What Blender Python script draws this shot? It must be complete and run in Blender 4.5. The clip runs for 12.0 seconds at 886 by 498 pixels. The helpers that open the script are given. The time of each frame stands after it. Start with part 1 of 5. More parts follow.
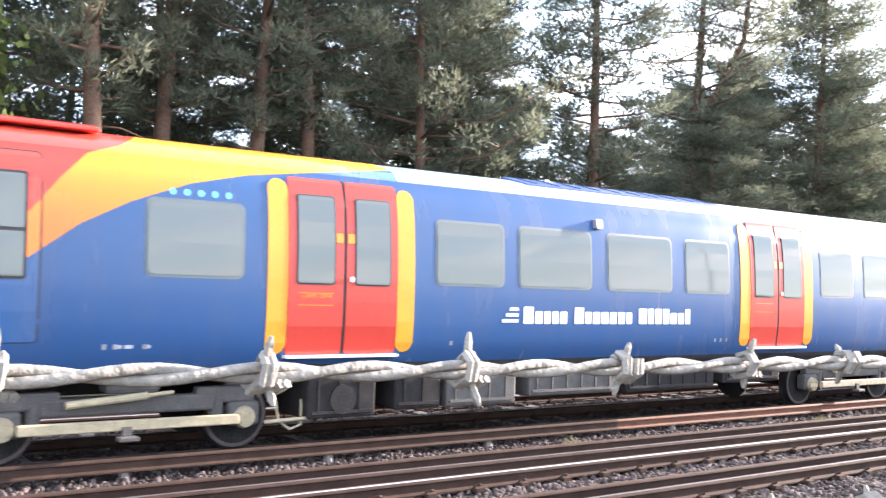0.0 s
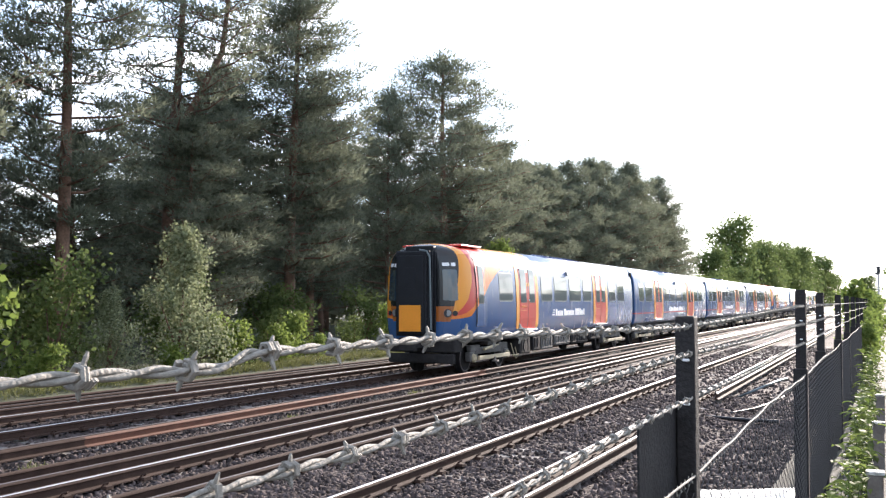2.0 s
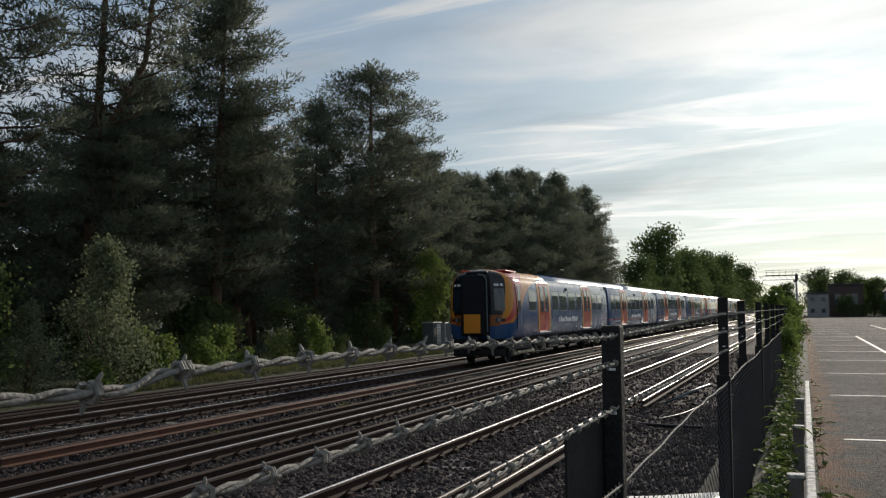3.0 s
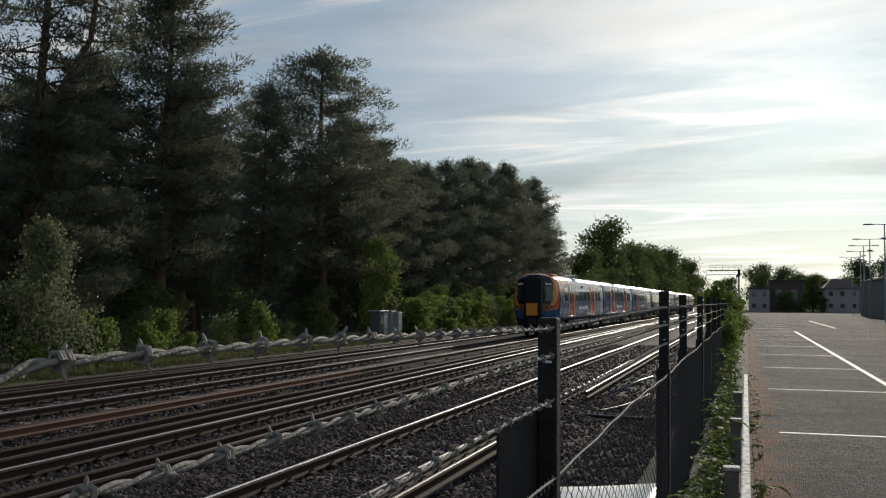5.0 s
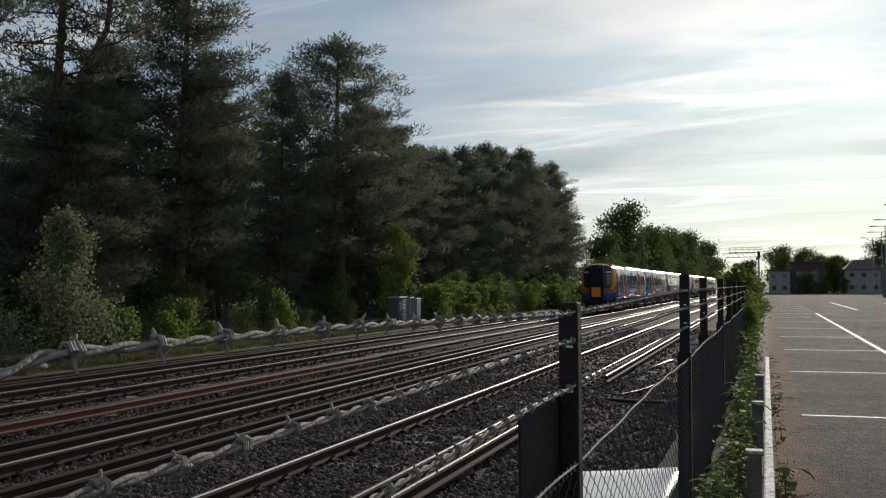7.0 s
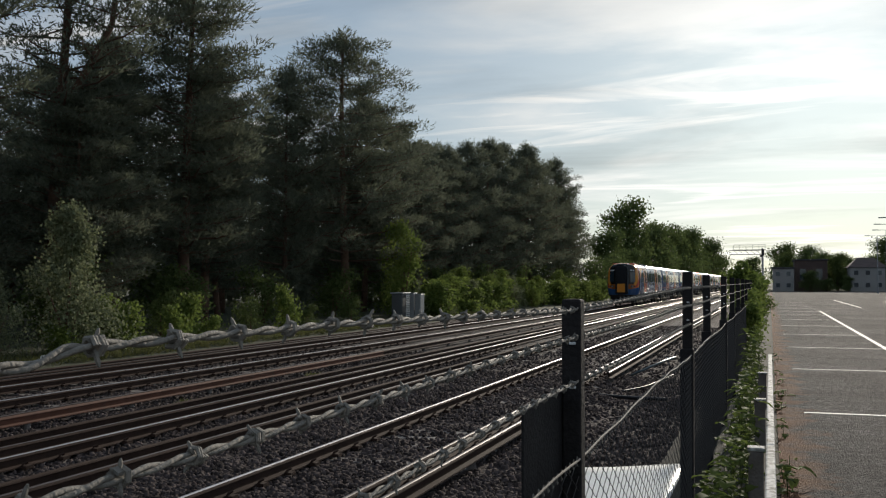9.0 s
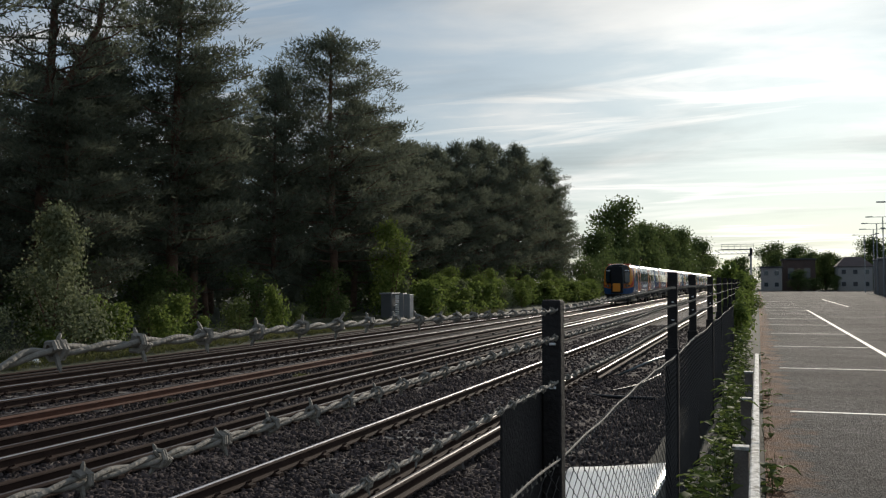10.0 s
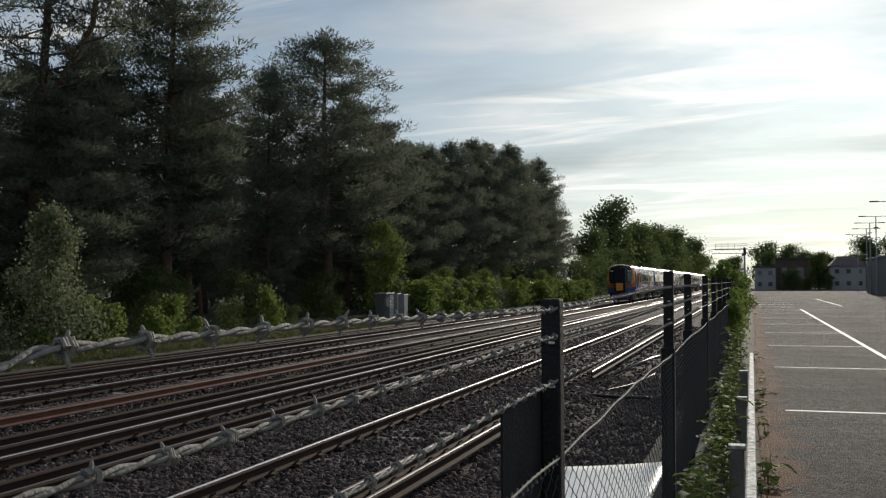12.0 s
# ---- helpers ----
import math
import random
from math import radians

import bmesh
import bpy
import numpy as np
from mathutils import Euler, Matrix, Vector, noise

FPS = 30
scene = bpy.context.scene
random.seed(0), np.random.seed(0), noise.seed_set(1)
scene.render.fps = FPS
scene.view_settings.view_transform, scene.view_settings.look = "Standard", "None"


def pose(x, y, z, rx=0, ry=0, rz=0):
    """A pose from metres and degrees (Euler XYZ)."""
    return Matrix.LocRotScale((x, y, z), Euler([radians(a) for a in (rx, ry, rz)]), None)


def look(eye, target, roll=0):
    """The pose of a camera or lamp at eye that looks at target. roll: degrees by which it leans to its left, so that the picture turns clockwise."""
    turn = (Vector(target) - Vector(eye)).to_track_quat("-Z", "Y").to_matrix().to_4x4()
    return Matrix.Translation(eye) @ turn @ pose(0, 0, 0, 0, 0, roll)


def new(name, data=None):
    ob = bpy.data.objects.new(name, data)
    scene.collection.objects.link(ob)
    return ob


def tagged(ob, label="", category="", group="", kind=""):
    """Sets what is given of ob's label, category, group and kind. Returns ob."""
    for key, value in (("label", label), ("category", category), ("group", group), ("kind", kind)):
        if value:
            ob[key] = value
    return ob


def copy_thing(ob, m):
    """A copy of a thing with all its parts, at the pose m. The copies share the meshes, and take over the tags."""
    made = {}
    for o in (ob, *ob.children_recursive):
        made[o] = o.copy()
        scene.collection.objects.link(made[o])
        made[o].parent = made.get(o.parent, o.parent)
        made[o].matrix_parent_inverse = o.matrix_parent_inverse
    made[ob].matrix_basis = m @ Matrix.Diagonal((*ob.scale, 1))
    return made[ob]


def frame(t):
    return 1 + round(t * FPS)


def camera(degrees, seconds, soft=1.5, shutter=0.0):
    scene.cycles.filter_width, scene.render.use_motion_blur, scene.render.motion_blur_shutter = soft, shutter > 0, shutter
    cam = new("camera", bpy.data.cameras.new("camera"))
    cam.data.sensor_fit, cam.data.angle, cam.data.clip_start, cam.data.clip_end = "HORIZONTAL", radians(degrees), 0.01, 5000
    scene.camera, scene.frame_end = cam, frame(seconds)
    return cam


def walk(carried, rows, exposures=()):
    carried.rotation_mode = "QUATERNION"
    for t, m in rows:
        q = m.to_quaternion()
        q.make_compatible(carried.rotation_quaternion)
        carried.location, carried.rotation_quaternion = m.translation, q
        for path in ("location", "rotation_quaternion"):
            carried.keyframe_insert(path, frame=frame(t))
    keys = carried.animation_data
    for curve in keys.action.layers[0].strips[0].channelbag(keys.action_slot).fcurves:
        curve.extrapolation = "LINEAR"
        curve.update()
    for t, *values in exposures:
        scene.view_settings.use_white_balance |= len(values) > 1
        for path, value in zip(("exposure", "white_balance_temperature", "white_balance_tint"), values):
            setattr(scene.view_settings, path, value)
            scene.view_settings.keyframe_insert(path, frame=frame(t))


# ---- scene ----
cam = camera(49.33, 12.0, soft=1.25, shutter=0.15)

# seconds, x, y, z of the eye, yaw (to the left of the tracks), pitch, lean
EYE = [
    (0.0, -0.130, -0.300, 2.089, 54.46, 2.21, 1.76), (0.5, -0.136, -0.266, 2.093, 43.12, 2.40, 1.42),
    (1.0, -0.076, -0.155, 2.091, 32.15, 2.62, 0.19), (1.5, -0.043, -0.098, 2.088, 27.50, 2.77, 0.41),
    (2.0, -0.023, -0.071, 2.094, 24.64, 3.12, -0.01), (2.5, -0.019, -0.059, 2.097, 22.10, 3.20, -0.29),
    (3.0, -0.024, -0.050, 2.097, 20.44, 3.74, -0.66), (3.5, -0.018, -0.059, 2.097, 19.18, 3.77, -0.44),
    (4.5, -0.012, -0.020, 2.098, 17.75, 3.30, 0.05), (5.5, -0.005, 0.018, 2.099, 17.26, 2.80, 0.45),
    (6.0, -0.002, 0.014, 2.099, 17.44, 2.46, -0.27), (6.5, -0.007, 0.023, 2.097, 17.68, 2.05, 0.07),
    (7.0, -0.019, 0.031, 2.098, 18.47, 2.24, -0.31), (8.0, -0.017, 0.015, 2.099, 18.75, 2.10, -0.15),
    (9.0, -0.013, 0.003, 2.100, 18.69, 1.99, -0.02), (9.5, 0.008, 0.000, 2.102, 18.12, 2.00, -0.23),
    (10.0, 0.014, 0.000, 2.103, 18.07, 2.00, -0.18), (10.5, 0.020, -0.003, 2.104, 17.55, 1.96, -0.90),
    (11.0, 0.013, 0.001, 2.102, 17.43, 1.98, -0.46), (11.5, 0.009, 0.000, 2.101, 17.38, 1.99, -0.62),
    (12.0, 0.000, 0.000, 2.100, 17.72, 2.00, -0.27)]


def aim(x, y, z, yaw, pitch, lean):
    a, b = radians(yaw), radians(pitch)
    way = Vector((-math.sin(a) * math.cos(b), math.cos(a) * math.cos(b), math.sin(b)))
    return look((x, y, z), Vector((x, y, z)) + way * 10, lean)


EXPOSURES = [(0.0, 3.4, 6550, 20), (0.5, 3.8, 6450, 20), (1.0, 3.85, 6350, 24), (1.5, 3.75, 6350, 22), (2.0, 2.4, 6400, 17), (2.5, 0.9, 6500, 11), (3.0, 0.1, 6500, 10),
             (3.5, 0.04, 6500, 10), (12.0, 0.12, 6500, 10)]
walk(cam, [(t, aim(*p)) for t, *p in EYE], EXPOSURES)

# ---- sky and sun ----
SUN_TURN, SUN_HEIGHT = 4.0, 14.5      # degrees to the right of the tracks, degrees up


def make_world():
    w = bpy.data.worlds.new("sky")
    scene.world = w
    w.use_nodes = True
    nt = w.node_tree
    nt.nodes.clear()
    N, L = nt.nodes.new, nt.links.new
    sky = N("ShaderNodeTexSky")
    sky.sky_type = "NISHITA"
    sky.sun_disc = False
    sky.sun_elevation, sky.sun_rotation = radians(SUN_HEIGHT), radians(SUN_TURN)
    sky.dust_density, sky.air_density, sky.ozone_density = 1.4, 1.0, 1.2
    tc = N("ShaderNodeTexCoord")
    sep = N("ShaderNodeSeparateXYZ")
    L(tc.outputs["Generated"], sep.inputs[0])
    up = N("ShaderNodeMath"); up.operation = "MAXIMUM"; up.inputs[1].default_value = 0.0
    L(sep.outputs["Z"], up.inputs[0])
    add = N("ShaderNodeMath"); add.operation = "ADD"; add.inputs[1].default_value = 0.10
    L(up.outputs[0], add.inputs[0])
    div = N("ShaderNodeVectorMath"); div.operation = "DIVIDE"
    L(tc.outputs["Generated"], div.inputs[0])
    comb = N("ShaderNodeCombineXYZ")
    for i in range(2):
        L(add.outputs[0], comb.inputs[i])
    comb.inputs[2].default_value = 1.0
    L(comb.outputs[0], div.inputs[1])
    def layer(stretch, place, scale, lo, hi, warp):
        """One sheet of cloud: streaks that lie across the view."""
        mp = N("ShaderNodeMapping"); mp.inputs["Scale"].default_value, mp.inputs["Location"].default_value = stretch, place
        L(div.outputs[0], mp.inputs[0])
        n = N("ShaderNodeTexNoise"); n.inputs["Scale"].default_value = scale
        n.inputs["Detail"].default_value = 8; n.inputs["Roughness"].default_value = 0.55; n.inputs["Distortion"].default_value = warp
        L(mp.outputs[0], n.inputs["Vector"])
        r = N("ShaderNodeMapRange"); r.interpolation_type = "SMOOTHSTEP"
        r.inputs["From Min"].default_value, r.inputs["From Max"].default_value = lo, hi
        L(n.outputs["Fac"], r.inputs["Value"])
        return r.outputs[0]

    broad = layer((0.55, 1.0, 0.0), (1.3, 0.4, 0.0), 1.1, 0.42, 0.72, 0.6)
    wisps = layer((0.35, 1.3, 0.0), (4.1, 2.2, 0.0), 1.9, 0.52, 0.72, 0.9)
    shade = layer((0.5, 1.1, 0.0), (7.7, 5.9, 0.0), 0.9, 0.48, 0.75, 0.5)
    half = N("ShaderNodeMath"); half.operation = "MULTIPLY"; half.inputs[1].default_value = 0.75
    L(broad, half.inputs[0])
    cover = N("ShaderNodeMath"); cover.operation = "MAXIMUM"
    L(half.outputs[0], cover.inputs[0]); L(wisps, cover.inputs[1])
    # thin high haze evens the sky out, so that the glow round the sun is soft
    soft = N("ShaderNodeGamma"); soft.inputs[1].default_value = 0.36
    L(sky.outputs[0], soft.inputs[0])
    glow = N("ShaderNodeMix"); glow.data_type = "RGBA"; glow.blend_type = "ADD"; glow.inputs[0].default_value = 0.022
    L(soft.outputs[0], glow.inputs[6]); L(sky.outputs[0], glow.inputs[7])
    bw = N("ShaderNodeRGBToBW"); L(glow.outputs[2], bw.inputs[0])
    lift = N("ShaderNodeMath"); lift.operation = "MULTIPLY_ADD"; lift.inputs[1].default_value = 1.65; lift.inputs[2].default_value = 0.9
    L(bw.outputs[0], lift.inputs[0])
    tint = N("ShaderNodeMix"); tint.data_type = "RGBA"; tint.blend_type = "MULTIPLY"; tint.inputs[0].default_value = 1.0
    L(lift.outputs[0], tint.inputs[6]); tint.inputs[7].default_value = (1.02, 1.0, 0.95, 1)
    base = N("ShaderNodeMix"); base.data_type = "RGBA"; base.blend_type = "MULTIPLY"; base.inputs[0].default_value = 1.0
    L(glow.outputs[2], base.inputs[6]); base.inputs[7].default_value = (1.06, 1.32, 1.60, 1)
    grey = N("ShaderNodeMapRange"); grey.inputs["To Min"].default_value, grey.inputs["To Max"].default_value = 1.0, 0.72
    L(shade, grey.inputs["Value"])
    mix = N("ShaderNodeMix"); mix.data_type = "RGBA"
    L(cover.outputs[0], mix.inputs[0]); L(base.outputs[2], mix.inputs[6]); L(tint.outputs[2], mix.inputs[7])
    dim = N("ShaderNodeMix"); dim.data_type = "RGBA"; dim.blend_type = "MULTIPLY"; dim.inputs[0].default_value = 1.0
    L(mix.outputs[2], dim.inputs[6]); L(grey.outputs[0], dim.inputs[7])
    bg = N("ShaderNodeBackground"); bg.inputs[1].default_value = 0.145
    L(dim.outputs[2], bg.inputs[0])
    out = N("ShaderNodeOutputWorld"); L(bg.outputs[0], out.inputs[0])


make_world()
a, b = radians(SUN_TURN), radians(SUN_HEIGHT)
SUN_DIR = Vector((math.sin(a) * math.cos(b), math.cos(a) * math.cos(b), math.sin(b)))
sun = new("sun", bpy.data.lights.new("sun", "SUN"))
sun.data.energy, sun.data.angle, sun.data.color = 2.9, radians(1.2), (1.0, 0.90, 0.76)
sun.matrix_world = look(SUN_DIR * 100, (0, 0, 0))


# ---- materials ----
def surface(name, color, rough=0.6, metal=0.0, vary=0.25, scale=6.0, fine=60.0, bump=0.2, random_tint=0.0, spec=0.5, dirt=None, dirt_amount=0.0):
    """Paint or stuff with two scales of variation and a fine relief."""
    m = bpy.data.materials.new(name)
    m.use_nodes = True
    nt = m.node_tree
    N, L = nt.nodes.new, nt.links.new
    bs = nt.nodes["Principled BSDF"]
    tc = N("ShaderNodeTexCoord")
    big = N("ShaderNodeTexNoise"); big.inputs["Scale"].default_value = scale; big.inputs["Detail"].default_value = 4
    small = N("ShaderNodeTexNoise"); small.inputs["Scale"].default_value = fine; small.inputs["Detail"].default_value = 3
    L(tc.outputs["Object"], big.inputs["Vector"]); L(tc.outputs["Object"], small.inputs["Vector"])
    s = N("ShaderNodeMath"); s.operation = "ADD"
    L(big.outputs["Fac"], s.inputs[0]); L(small.outputs["Fac"], s.inputs[1])
    r = N("ShaderNodeMapRange")
    r.inputs["From Min"].default_value, r.inputs["From Max"].default_value = 0.6, 1.4
    r.inputs["To Min"].default_value, r.inputs["To Max"].default_value = 1 - vary, 1 + vary
    L(s.outputs[0], r.inputs["Value"])
    col = N("ShaderNodeMix"); col.data_type = "RGBA"; col.blend_type = "MULTIPLY"; col.inputs[0].default_value = 1
    col.inputs[6].default_value = (*color, 1)
    L(r.outputs[0], col.inputs[7])
    last = col.outputs[2]
    if random_tint:
        info = N("ShaderNodeObjectInfo")
        rr = N("ShaderNodeMapRange"); rr.inputs["To Min"].default_value, rr.inputs["To Max"].default_value = 1 - random_tint, 1 + random_tint
        L(info.outputs["Random"], rr.inputs["Value"])
        c2 = N("ShaderNodeMix"); c2.data_type = "RGBA"; c2.blend_type = "MULTIPLY"; c2.inputs[0].default_value = 1
        L(last, c2.inputs[6]); L(rr.outputs[0], c2.inputs[7]); last = c2.outputs[2]
    if dirt:
        dn = N("ShaderNodeTexNoise"); dn.inputs["Scale"].default_value = scale * 2.3; dn.inputs["Detail"].default_value = 6
        L(tc.outputs["Object"], dn.inputs["Vector"])
        dr = N("ShaderNodeMapRange"); dr.inputs["From Min"].default_value, dr.inputs["From Max"].default_value = 0.45, 0.65
        dr.inputs["To Max"].default_value = dirt_amount
        L(dn.outputs["Fac"], dr.inputs["Value"])
        c3 = N("ShaderNodeMix"); c3.data_type = "RGBA"
        L(dr.outputs[0], c3.inputs[0]); L(last, c3.inputs[6]); c3.inputs[7].default_value = (*dirt, 1); last = c3.outputs[2]
    L(last, bs.inputs["Base Color"])
    bs.inputs["Roughness"].default_value, bs.inputs["Metallic"].default_value = rough, metal
    bs.inputs["Specular IOR Level"].default_value = spec
    if bump:
        bp = N("ShaderNodeBump"); bp.inputs["Strength"].default_value = bump; bp.inputs["Distance"].default_value = 0.01
        L(small.outputs["Fac"], bp.inputs["Height"]); L(bp.outputs[0], bs.inputs["Normal"])
    return m


def leafy(name, color, color2, lit=0.35):
    """Leaves: each clump its own tint, some light passing through."""
    m = bpy.data.materials.new(name)
    m.use_nodes = True
    nt = m.node_tree
    N, L = nt.nodes.new, nt.links.new
    bs, out = nt.nodes["Principled BSDF"], nt.nodes["Material Output"]
    g = N("ShaderNodeNewGeometry")
    tc = N("ShaderNodeTexCoord")
    big = N("ShaderNodeTexNoise"); big.inputs["Scale"].default_value = 0.7
    L(tc.outputs["Object"], big.inputs["Vector"])
    f = N("ShaderNodeMath"); f.operation = "MULTIPLY_ADD"; f.inputs[1].default_value = 0.5
    L(g.outputs["Random Per Island"], f.inputs[0])
    h = N("ShaderNodeMath"); h.operation = "MULTIPLY"; h.inputs[1].default_value = 0.55
    L(big.outputs["Fac"], h.inputs[0]); L(h.outputs[0], f.inputs[2])
    c = N("ShaderNodeMix"); c.data_type = "RGBA"
    c.inputs[6].default_value, c.inputs[7].default_value = (*color, 1), (*color2, 1)
    L(f.outputs[0], c.inputs[0])
    L(c.outputs[2], bs.inputs["Base Color"])
    bs.inputs["Roughness"].default_value = 0.7
    bs.inputs["Specular IOR Level"].default_value = 0.14
    tr = N("ShaderNodeBsdfTranslucent"); L(c.outputs[2], tr.inputs["Color"])
    mx = N("ShaderNodeMixShader"); mx.inputs[0].default_value = lit
    L(bs.outputs[0], mx.inputs[1]); L(tr.outputs[0], mx.inputs[2]); L(mx.outputs[0], out.inputs["Surface"])
    return m


def stones_material(name, dark, light, scale):
    m = bpy.data.materials.new(name)
    m.use_nodes = True
    nt = m.node_tree
    N, L = nt.nodes.new, nt.links.new
    bs = nt.nodes["Principled BSDF"]
    tc = N("ShaderNodeTexCoord")
    v = N("ShaderNodeTexVoronoi"); v.inputs["Scale"].default_value = scale
    n = N("ShaderNodeTexNoise"); n.inputs["Scale"].default_value = 0.6; n.inputs["Detail"].default_value = 5
    L(tc.outputs["Object"], v.inputs["Vector"]); L(tc.outputs["Object"], n.inputs["Vector"])
    c = N("ShaderNodeMix"); c.data_type = "RGBA"
    c.inputs[6].default_value, c.inputs[7].default_value = (*dark, 1), (*light, 1)
    bw = N("ShaderNodeSeparateColor"); L(v.outputs["Color"], bw.inputs[0])
    s = N("ShaderNodeMath"); s.operation = "MULTIPLY"; L(bw.outputs[0], s.inputs[0]); L(n.outputs["Fac"], s.inputs[1])
    s2 = N("ShaderNodeMath"); s2.operation = "MULTIPLY"; s2.inputs[1].default_value = 1.7; L(s.outputs[0], s2.inputs[0])
    L(s2.outputs[0], c.inputs[0]); L(c.outputs[2], bs.inputs["Base Color"])
    bs.inputs["Roughness"].default_value = 0.9
    bs.inputs["Specular IOR Level"].default_value = 0.12
    bp = N("ShaderNodeBump"); bp.inputs["Strength"].default_value = 0.9; bp.inputs["Distance"].default_value = 0.04; bp.invert = True
    L(v.outputs["Distance"], bp.inputs["Height"]); L(bp.outputs[0], bs.inputs["Normal"])
    return m


def asphalt_material():
    """Old open-textured asphalt: pale and dark chippings, patches, stains and faint seams."""
    m = stones_material("asphalt", (0.013, 0.013, 0.014), (0.098, 0.092, 0.090), 55.0)
    nt = m.node_tree
    N, L = nt.nodes.new, nt.links.new
    bs = nt.nodes["Principled BSDF"]
    src = bs.inputs["Base Color"].links[0].from_socket
    tc = N("ShaderNodeTexCoord")
    last = src
    for scale, lo, hi, stretch in ((0.25, 0.62, 1.35, (1, 1, 1)), (1.3, 0.75, 1.25, (0.25, 1, 1)), (7.0, 0.75, 1.3, (1, 1, 1)), (30.0, 0.6, 1.5, (1, 1, 1))):
        mp = N("ShaderNodeMapping"); mp.inputs["Scale"].default_value = stretch
        n = N("ShaderNodeTexNoise"); n.inputs["Scale"].default_value = scale; n.inputs["Detail"].default_value = 6
        L(tc.outputs["Object"], mp.inputs[0]); L(mp.outputs[0], n.inputs["Vector"])
        r = N("ShaderNodeMapRange"); r.inputs["From Min"].default_value, r.inputs["From Max"].default_value = 0.35, 0.65
        r.inputs["To Min"].default_value, r.inputs["To Max"].default_value = lo, hi
        L(n.outputs["Fac"], r.inputs["Value"])
        x = N("ShaderNodeMix"); x.data_type = "RGBA"; x.blend_type = "MULTIPLY"; x.inputs[0].default_value = 1
        L(last, x.inputs[6]); L(r.outputs[0], x.inputs[7]); last = x.outputs[2]
    # rust-brown moss and dirt creep in from the fence side
    sep = N("ShaderNodeSeparateXYZ"); L(tc.outputs["Object"], sep.inputs[0])
    creep = N("ShaderNodeTexNoise"); creep.inputs["Scale"].default_value = 2.2; creep.inputs["Detail"].default_value = 8; creep.inputs["Roughness"].default_value = 0.7
    L(tc.outputs["Object"], creep.inputs["Vector"])
    edge = N("ShaderNodeMath"); edge.operation = "MULTIPLY_ADD"; edge.inputs[1].default_value = 1.5
    L(creep.outputs["Fac"], edge.inputs[0]); L(sep.outputs["X"], edge.inputs[2])
    fade = N("ShaderNodeMapRange"); fade.inputs["From Min"].default_value, fade.inputs["From Max"].default_value = 1.20, 0.80
    L(edge.outputs[0], fade.inputs["Value"])
    moss = N("ShaderNodeMix"); moss.data_type = "RGBA"; moss.inputs[6].default_value, moss.inputs[7].default_value = (0.13, 0.08, 0.045, 1), (0.28, 0.115, 0.055, 1)
    L(creep.outputs["Fac"], moss.inputs[0])
    x = N("ShaderNodeMix"); x.data_type = "RGBA"; L(fade.outputs[0], x.inputs[0]); L(last, x.inputs[6]); L(moss.outputs[2], x.inputs[7]); last = x.outputs[2]
    L(last, bs.inputs["Base Color"])
    for n in nt.nodes:
        if n.type == "BUMP":
            n.inputs["Strength"].default_value, n.inputs["Distance"].default_value = 1.0, 0.016
    return m


def glass_material(name, color=(0.02, 0.025, 0.03), rough=0.03, spec=0.8):
    m = bpy.data.materials.new(name)
    m.use_nodes = True
    bs = m.node_tree.nodes["Principled BSDF"]
    bs.inputs["Base Color"].default_value = (*color, 1)
    bs.inputs["Roughness"].default_value = rough
    bs.inputs["IOR"].default_value = 1.6
    bs.inputs["Specular IOR Level"].default_value = spec
    return m


